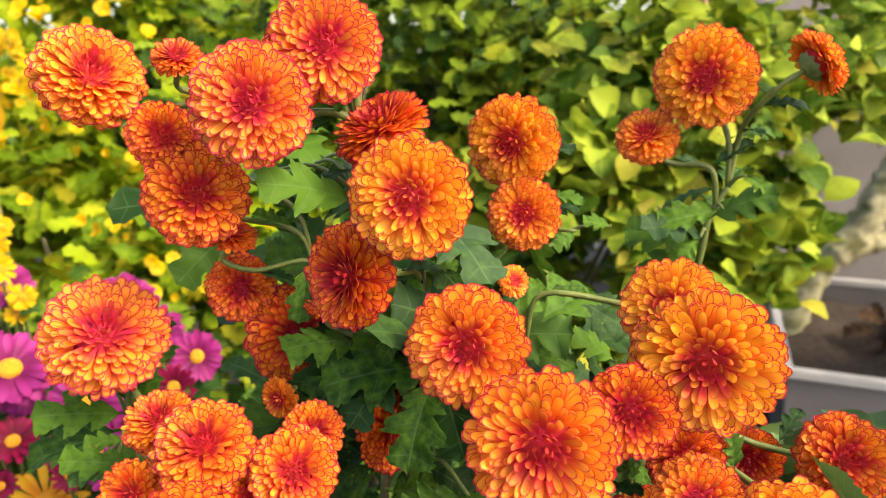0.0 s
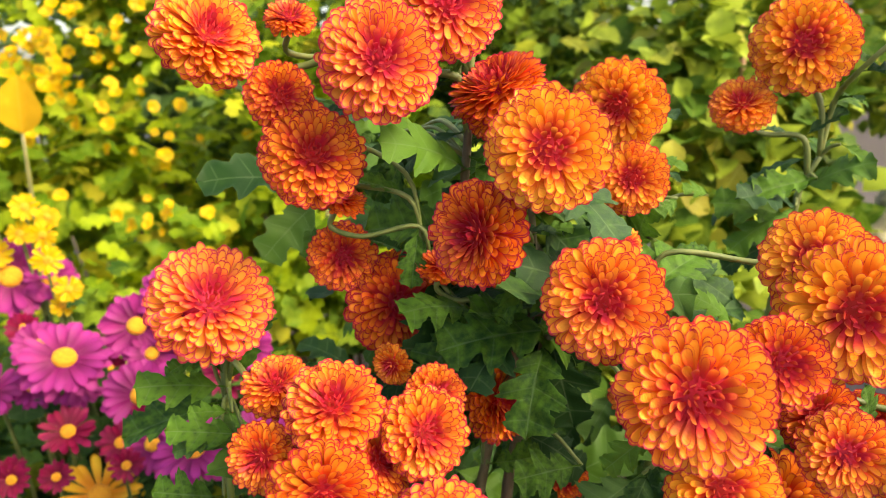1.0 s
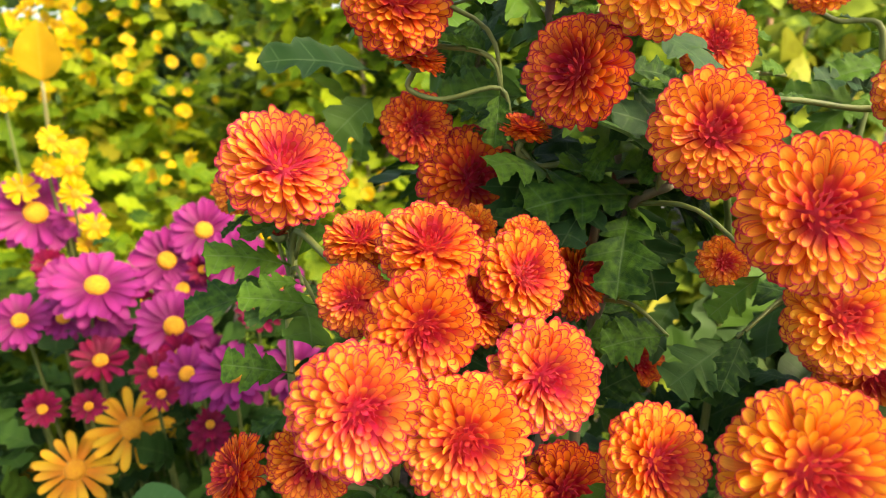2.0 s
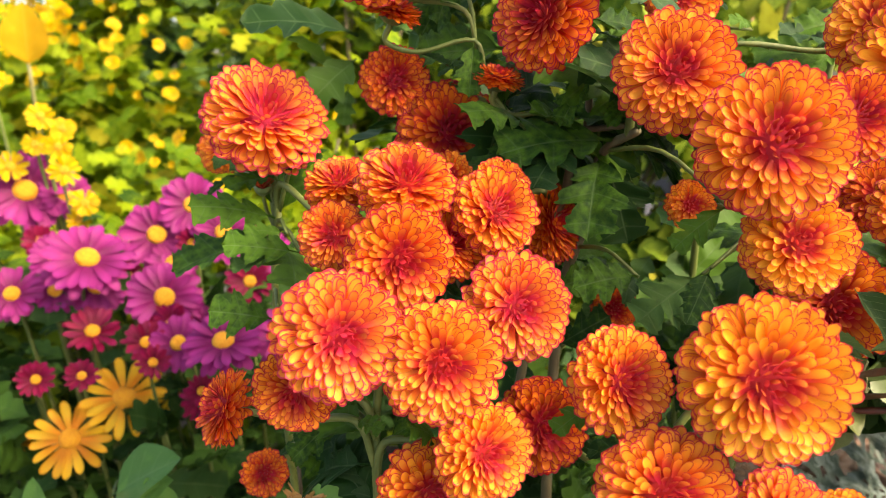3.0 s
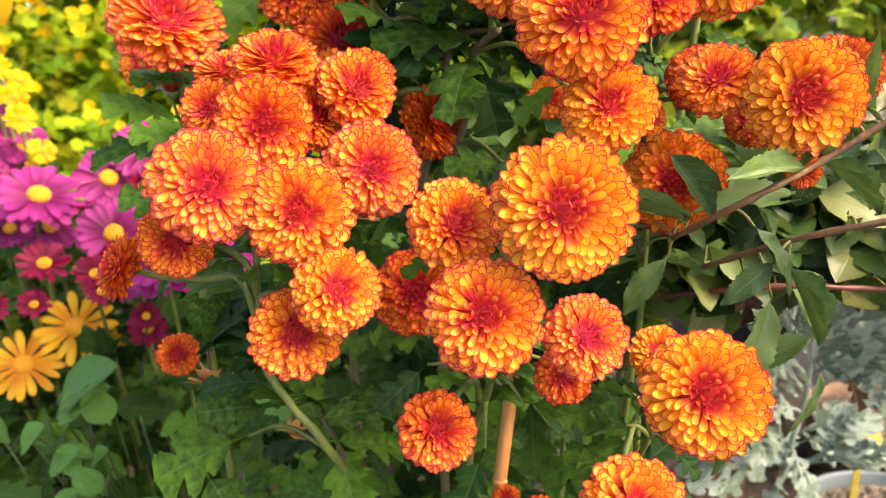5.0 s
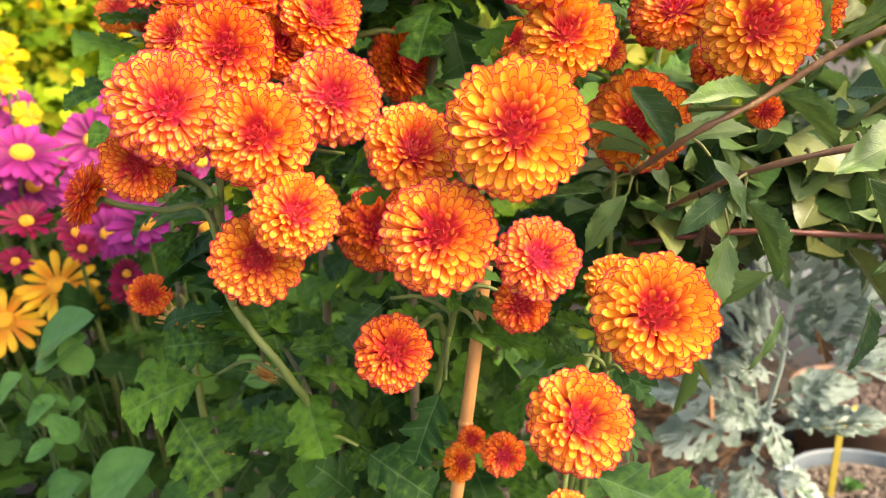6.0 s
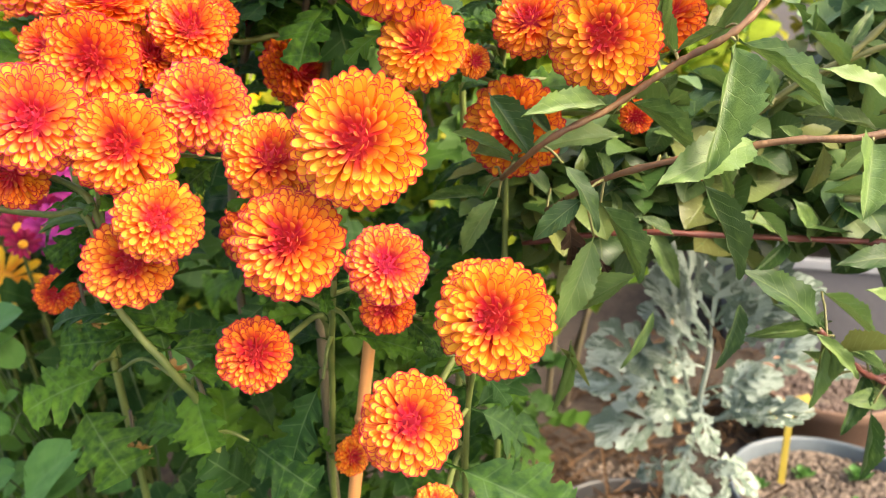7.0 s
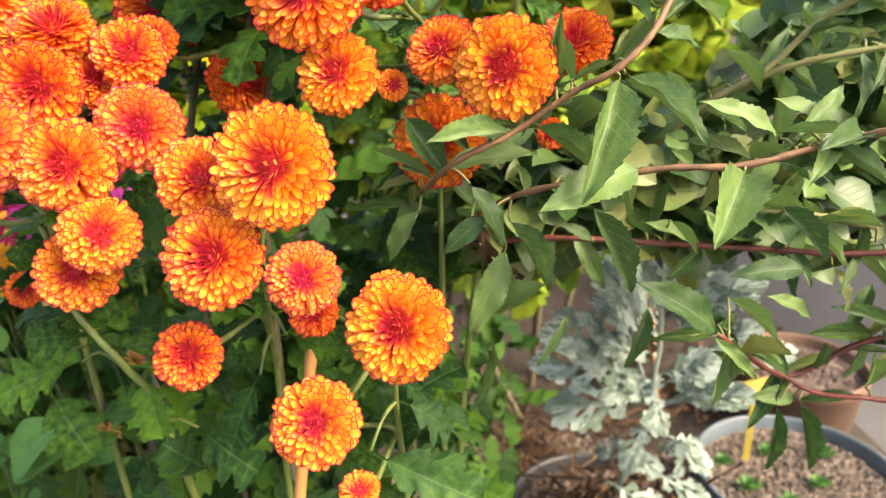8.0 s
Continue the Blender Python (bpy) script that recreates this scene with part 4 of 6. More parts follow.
mum_leaf((0.186, 0.440, 0.772), (0.139, 0.430, 0.764), 0.5)
mum_leaf((0.199, 0.440, 0.794), (0.214, 0.430, 0.781), 0.6)
mum_leaf((0.169, 0.430, 0.756), (0.152, 0.420, 0.740), 0.5)
mum_leaf((0.108, 0.420, 0.767), (0.087, 0.410, 0.773), 0.5)
mum_leaf((0.082, 0.400, 0.769), (0.067, 0.390, 0.761), 0.6)
mum_leaf((0.094, 0.340, 0.711), (0.067, 0.330, 0.732), 0.5)
mum_leaf((0.030, 0.380, 0.755), (0.016, 0.370, 0.771), 0.6)
mum_leaf((-0.095, 0.400, 0.810), (-0.106, 0.390, 0.809), 0.6)
mum_leaf((-0.193, 0.320, 0.442), (-0.159, 0.300, 0.392), 0.9)
mum_leaf((-0.070, 0.290, 0.386), (-0.092, 0.270, 0.426), 0.7)
mum_leaf((0.082, 0.220, 0.505), (0.095, 0.210, 0.490), 0.5)
mum_leaf((0.063, 0.230, 0.511), (0.050, 0.220, 0.522), 0.5)
mum_leaf((-0.184, 0.335, 0.653), (-0.209, 0.330, 0.649), 0.55)
mum_leaf((-0.165, 0.350, 0.711), (-0.176, 0.340, 0.699), 0.4)
mum_leaf((-0.181, 0.350, 0.662), (-0.203, 0.340, 0.667), 0.5)

# the leaves further in, all along the stems
for i in range(240):
    node = rng.choice(NODES)[0]
    if node.z < 0.08:
        continue
    way = Vector((rng.uniform(-1, 1), rng.uniform(-0.55 if node.y > 0.33 else 0.1, 0.9), rng.uniform(-0.5, 0.45))).normalized()
    start = node + way * 0.012
    normal = Vector((rng.uniform(-0.5, 0.5), -0.5, rng.uniform(0.3, 1.0)))
    tip = start + way * rng.uniform(0.03, 0.06)
    if clear_of_blooms(node, tip):
        part("leaf", blade_mesh("mum", rng.randrange(5), mum_green), mum_green, mum_plant, "", PLANT_BACK @ leaf_pose(node, tip, rng.uniform(0.6, 0.9), normal))


# ---- canes ----
def cane(foot, top, radius, material, label):
    ob = thing("bamboo_cane", foot, label, "cane")
    f, t = Vector(foot), Vector(top)
    n = 60
    length = (t - f).length
    line = [tuple((t - f) * (i / n)) for i in range(n + 1)]
    v, fc, s = tube(line, radius, radius * 0.92, 10, 0.0)
    part("shaft", build("shaft", v, fc), material, ob)
    k = 0.09
    while k < length - 0.02:
        a, b = (t - f) * ((k - 0.0022) / length), (t - f) * ((k + 0.0022) / length)
        mid = (a + b) / 2
        part("node_ring", build("node_ring", *tube([tuple(a), tuple(mid), tuple(b)], radius * 1.02, radius * 1.02, 10, 0.12)), material, ob)
        k += 0.125
    return ob


cane((-0.082, 0.236, GROUND), (0.0205, 0.318, 0.535), 0.0048, cane_tan, "smooth orange-tan bamboo cane propping the chrysanthemum stems")
cane((0.555, 1.1, GROUND), (0.402, 1.1, 0.96), 0.0055, cane_pale, "thin pale bamboo cane standing among the leaves")


# ---- single daisy-like flowers ----
LONG = {
    "pink": [petal(0.165, 0.25, c, 1.0, s) for c, s in ((-0.12, 0.02), (0.02, -0.03), (-0.2, 0.0))],
    "yellow": [petal(0.2, 0.3, c, 1.0, s) for c, s in ((-0.1, 0.02), (0.05, -0.03), (-0.2, 0.0))],
    "amber": [petal(0.15, 0.35, c, 1.0, s) for c, s in ((-0.12, 0.05), (-0.02, -0.06), (-0.22, 0.02))],
}
LONG["crimson"] = LONG["pink"]
LONG_MESH = {}
DISC = lathe([(0.26, -0.10), (0.27, 0.0), (0.235, 0.07), (0.15, 0.11), (0.05, 0.115), (0.003, 0.10)], 18)
CUP = lathe([(0.06, -0.34), (0.14, -0.28), (0.28, -0.16), (0.32, -0.06), (0.2, -0.03)], 12)
FEET = []


def daisy(place, radius, facing, tone, label):
    r = random.Random(int(abs(place[0]) * 9e4 + place[2] * 2e4))
    ob = thing("daisy_flower", place, label, "flower", tone + " daisy flowers", frame_z(facing, r.uniform(0, 6)))
    if tone not in LONG_MESH:
        LONG_MESH[tone] = [build("petal", v * 0.04, f, s) for v, f, s in LONG[tone]]
        for m in LONG_MESH[tone]:
            m.materials.append(PETALS[tone])
    head = part("flower_disc", build("flower_disc", *moved(DISC, Matrix.Scale(radius, 4))), disc_yellow, ob, "domed yellow centre")
    rows, per = {"pink": (2, 19), "crimson": (2, 13), "yellow": (2, 9), "amber": (1, 17)}[tone]
    for row in range(rows):
        for i in range(per):
            spin = (i + 0.5 * row + r.uniform(-0.22, 0.22)) * 2 * math.pi / per
            lift = radians(r.uniform(-8, 10) + 12 * row + (18 if tone == "crimson" else 0))
            length = radius * r.uniform(0.72, 0.85) * (1 - 0.1 * row)
            m = Matrix.Rotation(spin, 4, "Z") @ Matrix.Translation((0, radius * 0.22, -0.03 * radius + 0.02 * radius * row)) @ Matrix.Rotation(lift, 4, "X") @ Matrix.Rotation(r.uniform(-0.3, 0.3), 4, "Y") @ Matrix.Scale(length / 0.04, 4)
            part("petal", LONG_MESH[tone][r.randrange(3)], PETALS[tone], ob, "", m)
    part("calyx", build("calyx", *moved(CUP, Matrix.Scale(radius, 4))), calyx_green, ob)
    p = ob.matrix_world @ Vector((0, 0, -0.3 * radius))
    foot = Vector((p.x + 0.12 * (-0.40 - p.x) + r.uniform(-0.02, 0.02), max(p.y + 0.05, 0.62) + r.uniform(0, 0.06), GROUND + 0.01))
    a = p - Vector(facing).normalized() * radius * 1.2 - Vector((0, 0, 0.02))
    b = a * 0.75 + foot * 0.25
    part("stalk", build("stalk", *moved(tube(smooth_line([tuple(p), tuple(a), tuple(b), tuple(foot)], 6), 0.0014, 0.0024, 6), ob.matrix_world.inverted())), stem_green, ob)
    for i in range(4):
        t = a * (1 - i * 0.15 - 0.10) + foot * (i * 0.15 + 0.10)
        way = Vector((r.uniform(-1, 1), r.uniform(-0.9, 0.3), r.uniform(-0.2, 0.4))).normalized()
        part("leaf", blade_mesh("mum", r.randrange(5), daisy_leaf), daisy_leaf, ob, "", ob.matrix_world.inverted() @ leaf_pose(t, t + way * r.uniform(0.035, 0.06), 0.7, (r.uniform(-0.4, 0.4), -0.4, 0.9)))
    return ob


# ---- single daisy-like flowers beside the orange ones ----
daisy((-0.562, 0.750, 0.630), 0.0484, (0.58, -0.67, 0.46), "pink", "magenta-pink daisy-form chrysanthemum with a yellow centre")
daisy((-0.439, 0.624, 0.581), 0.0430, (0.43, -0.48, 0.76), "pink", "magenta-pink daisy-form chrysanthemum with a yellow centre")
daisy((-0.400, 0.700, 0.584), 0.0385, (0.37, -0.81, 0.46), "pink", "magenta-pink daisy-form chrysanthemum with a yellow centre")
daisy((-0.364, 0.720, 0.612), 0.0369, (0.32, -0.79, 0.52), "pink", "magenta-pink daisy-form chrysanthemum with a yellow centre")
daisy((-0.327, 0.700, 0.584), 0.0345, (0.29, -0.88, 0.38), "pink", "magenta-pink daisy-form chrysanthemum with a yellow centre")
daisy((-0.373, 0.632, 0.534), 0.0377, (0.37, -0.86, 0.36), "pink", "magenta-pink daisy-form chrysanthemum with a yellow centre")
daisy((-0.517, 0.620, 0.548), 0.0293, (0.30, -0.74, 0.60), "pink", "magenta-pink daisy-form chrysanthemum with a yellow centre")
daisy((-0.295, 0.560, 0.514), 0.0375, (0.11, -0.45, 0.89), "pink", "magenta-pink daisy-form chrysanthemum with a yellow centre")
daisy((-0.353, 0.600, 0.497), 0.0290, (0.02, -0.82, 0.57), "pink", "magenta-pink daisy-form chrysanthemum with a yellow centre")
daisy((-0.280, 0.700, 0.556), 0.0296, (0.43, -0.85, 0.32), "pink", "magenta-pink daisy-form chrysanthemum with a yellow centre")
daisy((-0.248, 0.600, 0.500), 0.0332, (0.21, -0.61, 0.77), "pink", "magenta-pink daisy-form chrysanthemum with a yellow centre")
daisy((-0.434, 0.600, 0.513), 0.0269, (0.35, -0.59, 0.72), "crimson", "small crimson half-open daisy-form chrysanthemum with yellow centre")
daisy((-0.513, 0.700, 0.563), 0.0294, (0.28, -0.83, 0.48), "pink", "magenta-pink daisy-form chrysanthemum with a yellow centre")
daisy((-0.454, 0.660, 0.540), 0.0311, (0.44, -0.79, 0.42), "pink", "magenta-pink daisy-form chrysanthemum with a yellow centre")
daisy((-0.383, 0.690, 0.555), 0.0276, (0.32, -0.74, 0.58), "pink", "magenta-pink daisy-form chrysanthemum with a yellow centre")
daisy((-0.539, 0.720, 0.577), 0.0190, (0.32, -0.91, 0.28), "crimson", "small crimson half-open daisy-form chrysanthemum with yellow centre")
daisy((-0.512, 0.620, 0.458), 0.0159, (0.42, -0.61, 0.67), "crimson", "small crimson half-open daisy-form chrysanthemum with yellow centre")
daisy((-0.330, 0.580, 0.443), 0.0214, (0.29, -0.76, 0.58), "crimson", "small crimson half-open daisy-form chrysanthemum with yellow centre")
daisy((-0.499, 0.660, 0.543), 0.0177, (0.46, -0.73, 0.50), "crimson", "small crimson half-open daisy-form chrysanthemum with yellow centre")
daisy((-0.529, 0.770, 0.620), 0.0316, (0.63, -0.63, 0.45), "pink", "magenta-pink daisy-form chrysanthemum with a yellow centre")
daisy((-0.293, 0.660, 0.539), 0.0252, (0.34, -0.82, 0.45), "crimson", "small crimson half-open daisy-form chrysanthemum with yellow centre")
daisy((-0.365, 0.620, 0.509), 0.0227, (0.07, -0.92, 0.38), "crimson", "small crimson half-open daisy-form chrysanthemum with yellow centre")
daisy((-0.524, 0.740, 0.713), 0.0161, (0.51, -0.81, 0.30), "yellow", "small bright yellow button daisy in a loose cluster")
daisy((-0.535, 0.740, 0.683), 0.0144, (0.42, -0.87, 0.25), "yellow", "small bright yellow button daisy in a loose cluster")
daisy((-0.516, 0.750, 0.678), 0.0159, (0.48, -0.87, 0.14), "yellow", "small bright yellow button daisy in a loose cluster")
daisy((-0.513, 0.760, 0.697), 0.0141, (0.49, -0.82, 0.31), "yellow", "small bright yellow button daisy in a loose cluster")
daisy((-0.503, 0.730, 0.654), 0.0175, (0.56, -0.81, 0.16), "yellow", "small bright yellow button daisy in a loose cluster")
daisy((-0.567, 0.740, 0.659), 0.0183, (0.53, -0.77, 0.35), "yellow", "small bright yellow button daisy in a loose cluster")
daisy((-0.497, 0.750, 0.613), 0.0169, (0.63, -0.76, 0.19), "yellow", "small bright yellow button daisy in a loose cluster")
daisy((-0.606, 0.800, 0.755), 0.0152, (0.53, -0.84, 0.05), "yellow", "small bright yellow button daisy in a loose cluster")
daisy((-0.507, 0.750, 0.593), 0.0144, (0.46, -0.85, 0.24), "yellow", "small bright yellow button daisy in a loose cluster")
daisy((-0.414, 0.600, 0.441), 0.0395, (0.37, -0.71, 0.60), "amber", "amber-yellow daisy-form chrysanthemum with long drooping petals")
daisy((-0.458, 0.570, 0.414), 0.0368, (0.31, -0.68, 0.66), "amber", "amber-yellow daisy-form chrysanthemum with long drooping petals")
daisy((-0.403, 0.700, 0.395), 0.0262, (0.27, -0.45, 0.85), "amber", "amber-yellow daisy-form chrysanthemum with long drooping petals")
daisy((-0.586, 0.700, 0.330), 0.0201, (0.32, -0.61, 0.72), "amber", "amber-yellow daisy-form chrysanthemum with long drooping petals")
daisy((-0.537, 0.720, 0.575), 0.0197, (0.52, -0.78, 0.34), "crimson", "small crimson half-open daisy-form chrysanthemum with yellow centre")
daisy((-0.363, 0.700, 0.573), 0.0180, (0.47, -0.82, 0.33), "crimson", "small crimson half-open daisy-form chrysanthemum with yellow centre")
daisy((-0.427, 0.680, 0.542), 0.0196, (0.43, -0.77, 0.48), "crimson", "small crimson half-open daisy-form chrysanthemum with yellow centre")
daisy((-0.384, 0.600, 0.499), 0.0220, (0.40, -0.74, 0.55), "crimson", "small crimson half-open daisy-form chrysanthemum with yellow centre")
daisy((-0.371, 0.580, 0.486), 0.0170, (0.49, -0.74, 0.47), "crimson", "small crimson half-open daisy-form chrysanthemum with yellow centre")
daisy((-0.321, 0.560, 0.464), 0.0156, (0.43, -0.74, 0.51), "crimson", "small crimson half-open daisy-form chrysanthemum with yellow centre")
daisy((-0.441, 0.580, 0.475), 0.0164, (0.36, -0.73, 0.58), "crimson", "small crimson half-open daisy-form chrysanthemum with yellow centre")
daisy((-0.485, 0.580, 0.473), 0.0181, (0.42, -0.77, 0.49), "crimson", "small crimson half-open daisy-form chrysanthemum with yellow centre")
daisy((-0.467, 0.700, 0.553), 0.0233, (0.46, -0.76, 0.46), "crimson", "small crimson half-open daisy-form chrysanthemum with yellow centre")
daisy((-0.340, 0.660, 0.486), 0.0290, (0.50, -0.62, 0.61), "pink", "magenta-pink daisy-form chrysanthemum with a yellow centre")
daisy((-0.486, 0.640, 0.543), 0.0252, (0.48, -0.67, 0.57), "pink", "magenta-pink daisy-form chrysanthemum with a yellow centre")
daisy((-0.382, 0.680, 0.502), 0.0309, (0.56, -0.73, 0.40), "pink", "magenta-pink daisy-form chrysanthemum with a yellow centre")

# the crowd of small yellow flowers on the bush further back
def yellow_crowd():
    r = random.Random(12)
    poses = []
    for (cx, cy, cz), (a, b, c), n in (((-0.78, 1.18, 0.88), (0.28, 0.14, 0.14), 150), ((-0.95, 1.2, 0.72), (0.2, 0.12, 0.10), 16), ((-0.52, 1.20, 0.76), (0.12, 0.1, 0.12), 14), ((-0.42, 1.0, 0.60), (0.16, 0.1, 0.10), 14), ((-0.22, 1.0, 0.62), (0.12, 0.08, 0.08), 8), ((-0.7, 1.0, 0.62), (0.22, 0.1, 0.1), 9)):
        for _ in range(n):
            place = Vector((cx + a * r.gauss(0, 0.5), cy + b * r.gauss(0, 0.5), cz + c * r.gauss(0, 0.5)))
            base = Matrix.Translation(place) @ frame_z((r.uniform(-0.6, 0.6), -0.8, r.uniform(0.1, 0.9)))
            size = r.uniform(0.007, 0.014)
            for i in range(11):
                poses.append(base @ Matrix.Rotation(i * 2 * math.pi / 11, 4, "Z") @ Matrix.Rotation(r.uniform(-0.1, 0.6), 4, "X") @ Matrix.Diagonal((size * 1.5, size, size, 1)))
    ob = new("yellow_flower_crowd", many("yellow_flower_crowd", LONG["yellow"][0], poses))
    ob.data.materials.append(petal_yellow)
    tagged(ob, "crowd of small bright yellow flowers on the bush", "flowers", kind="stuff")


yellow_crowd()


# ---- a round-leaved plant at the foot of the bed ----
round_plant = thing("round_leaved_plant", (-0.36, 0.46, GROUND + 0.03), "low plant with smooth oval mid-green leaves", "plant")
ROUND_BACK = round_plant.matrix_world.inverted()


for x in (-0.48, -0.40, -0.36, -0.31, -0.24):
    part("stem", build("stem", *moved(tube(smooth_line([(-0.36, 0.46, GROUND + 0.03), (x * 0.7 - 0.11, 0.50, 0.05), (x, 0.512, 0.24), (x - 0.01, 0.51, 0.38)], 6), 0.0018, 0.0010, 6), ROUND_BACK)), stem_shade, round_plant)


def oval_leaf(base, tip, width):
    b = Vector(base)
    foot = Vector((-0.36 + 0.6 * (b.x + 0.36), 0.51, max(GROUND + 0.1, b.z - 0.07)))
    part("leaf", blade_mesh("oval", rng.randrange(2), oval_green), oval_green, round_plant, "", ROUND_BACK @ leaf_pose(base, tip, width, (rng.uniform(-0.3, 0.3), -0.6, 0.9)))
    part("stem", build("stem", *moved(tube(smooth_line([tuple(foot), tuple(foot * 0.4 + b * 0.6 + Vector((0, 0, 0.03))), base], 5), 0.0011, 0.0008, 5), ROUND_BACK)), stem_shade, round_plant)


oval_leaf((-0.372, 0.470, 0.417), (-0.302, 0.450, 0.461), 0.62)
oval_leaf((-0.323, 0.460, 0.399), (-0.332, 0.450, 0.445), 0.62)
oval_leaf((-0.429, 0.480, 0.370), (-0.433, 0.470, 0.437), 0.62)
oval_leaf((-0.407, 0.460, 0.377), (-0.373, 0.450, 0.409), 0.62)
oval_leaf((-0.371, 0.460, 0.407), (-0.311, 0.450, 0.442), 0.62)
oval_leaf((-0.380, 0.450, 0.362), (-0.342, 0.440, 0.389), 0.62)
oval_leaf((-0.335, 0.440, 0.279), (-0.260, 0.420, 0.313), 0.62)
oval_leaf((-0.347, 0.440, 0.350), (-0.374, 0.430, 0.335), 0.62)
oval_leaf((-0.348, 0.460, 0.361), (-0.323, 0.450, 0.382), 0.62)
oval_leaf((-0.371, 0.440, 0.280), (-0.328, 0.430, 0.315), 0.62)
oval_leaf((-0.323, 0.420, 0.291), (-0.252, 0.410, 0.351), 0.62)
oval_leaf((-0.371, 0.460, 0.383), (-0.354, 0.450, 0.355), 0.62)
for i in range(44):
    b = Vector((-0.36 + rng.uniform(-0.18, 0.20), 0.46 + rng.uniform(-0.05, 0.08), rng.uniform(0.08, 0.38)))
    oval_leaf(tuple(b), tuple(b + Vector((rng.uniform(-0.05, 0.05), rng.uniform(-0.04, 0.0), rng.uniform(-0.01, 0.04)))), 0.62)


# ---- the serrated shrub ----
shrub = thing("serrated_shrub", (0.70, 0.30, GROUND - 0.02), "straggling shrub with reddish branches and long serrated green leaves", "shrub")
SHRUB_BACK = shrub.matrix_world.inverted()
TWIGS = []


def branch(points, radius, bark):
    line = smooth_line(points, 7)
    TWIGS.extend(Vector(p) for p in line)
    part("branch", build("branch", *moved(tube(line, radius * 0.80, radius * 0.90, 8, 0.20), SHRUB_BACK)), bark, shrub)


def lance_leaf(base, tip, width):
    b, t = Vector(base), Vector(tip)
    normal = Vector((rng.uniform(-0.25, 0.55), -0.75, rng.uniform(0.5, 1.0)))
    part("leaf", blade_mesh("lance", rng.randrange(3), lance_green), lance_green, shrub, "", SHRUB_BACK @ leaf_pose(base, tip, width * 0.88, normal))
    foot = min(TWIGS, key=lambda n: (n - b).length)
    if 0.003 < (foot - b).length < 0.035:
        mid = (foot + b) / 2 + Vector((0, 0, 0.1 * (foot - b).length))
        part("twig", build("twig", *moved(tube(smooth_line([tuple(foot), tuple(mid), tuple(b)], 4), 0.0009, 0.0007, 5), SHRUB_BACK)), olive_bark, shrub)


# branches of the shrub
branch([(0.098, 0.270, 0.600), (0.118, 0.234, 0.626), (0.148, 0.236, 0.640), (0.170, 0.232, 0.655), (0.183, 0.228, 0.664), (0.201, 0.220, 0.675), (0.219, 0.226, 0.692), (0.235, 0.242, 0.718), (0.249, 0.260, 0.743)], 0.0021, brown_bark)
branch([(0.129, 0.300, 0.573), (0.156, 0.240, 0.606), (0.219, 0.212, 0.624), (0.262, 0.203, 0.627), (0.304, 0.200, 0.638), (0.324, 0.180, 0.648)], 0.0021, brown_bark)
branch([(0.121, 0.350, 0.537), (0.185, 0.320, 0.551), (0.251, 0.310, 0.549), (0.322, 0.300, 0.546), (0.368, 0.280, 0.548), (0.418, 0.260, 0.557)], 0.0024, red_bark)
branch([(0.248, 0.370, 0.587), (0.293, 0.340, 0.638), (0.323, 0.330, 0.658), (0.350, 0.320, 0.689), (0.374, 0.300, 0.712)], 0.0026, olive_bark)
branch([(0.264, 0.360, 0.609), (0.311, 0.340, 0.645), (0.339, 0.320, 0.664), (0.390, 0.300, 0.676)], 0.0022, olive_bark)
branch([(0.280, 0.250, 0.508), (0.308, 0.270, 0.483), (0.352, 0.290, 0.453), (0.387, 0.280, 0.481), (0.421, 0.270, 0.497)], 0.0024, red_bark)
branch([(0.343, 0.290, 0.456), (0.366, 0.280, 0.445), (0.393, 0.270, 0.446), (0.442, 0.260, 0.445)], 0.0022, red_bark)
branch([(0.315, 0.300, 0.574), (0.349, 0.290, 0.572), (0.386, 0.280, 0.566)], 0.0026, olive_bark)
# the trunk from which they spring
branch([(0.70, 0.30, GROUND - 0.02), (0.69, 0.29, 0.2), (0.66, 0.27, 0.5), (0.60, 0.27, 0.75), (0.48, 0.27, 0.86), (0.34, 0.265, 0.82), (0.249, 0.26, 0.743)], 0.008, brown_bark)
branch([(0.66, 0.27, 0.5), (0.55, 0.21, 0.62), (0.43, 0.18, 0.655), (0.324, 0.18, 0.648)], 0.005, brown_bark)
branch([(0.69, 0.29, 0.3), (0.6, 0.27, 0.48), (0.5, 0.26, 0.54), (0.42, 0.26, 0.55)], 0.005, red_bark)
branch([(0.69, 0.29, 0.25), (0.6, 0.28, 0.38), (0.5, 0.27, 0.45), (0.42, 0.265, 0.46)], 0.005, olive_bark)
branch([(0.60, 0.27, 0.75), (0.5, 0.29, 0.80), (0.40, 0.30, 0.76)], 0.005, olive_bark)

# leaves of the shrub
lance_leaf((0.201, 0.218, 0.671), (0.177, 0.182, 0.615), 0.36)
lance_leaf((0.214, 0.215, 0.624), (0.157, 0.184, 0.611), 0.40)
lance_leaf((0.188, 0.211, 0.607), (0.214, 0.218, 0.553), 0.33)
lance_leaf((0.261, 0.200, 0.625), (0.230, 0.152, 0.601), 0.45)
lance_leaf((0.278, 0.247, 0.511), (0.219, 0.230, 0.554), 0.36)
lance_leaf((0.149, 0.238, 0.641), (0.102, 0.221, 0.639), 0.34)
lance_leaf((0.126, 0.238, 0.613), (0.144, 0.232, 0.577), 0.38)
lance_leaf((0.136, 0.234, 0.595), (0.110, 0.234, 0.573), 0.46)
lance_leaf((0.148, 0.244, 0.590), (0.173, 0.250, 0.541), 0.34)
lance_leaf((0.148, 0.256, 0.568), (0.125, 0.246, 0.516), 0.40)
lance_leaf((0.173, 0.254, 0.545), (0.139, 0.270, 0.517), 0.42)
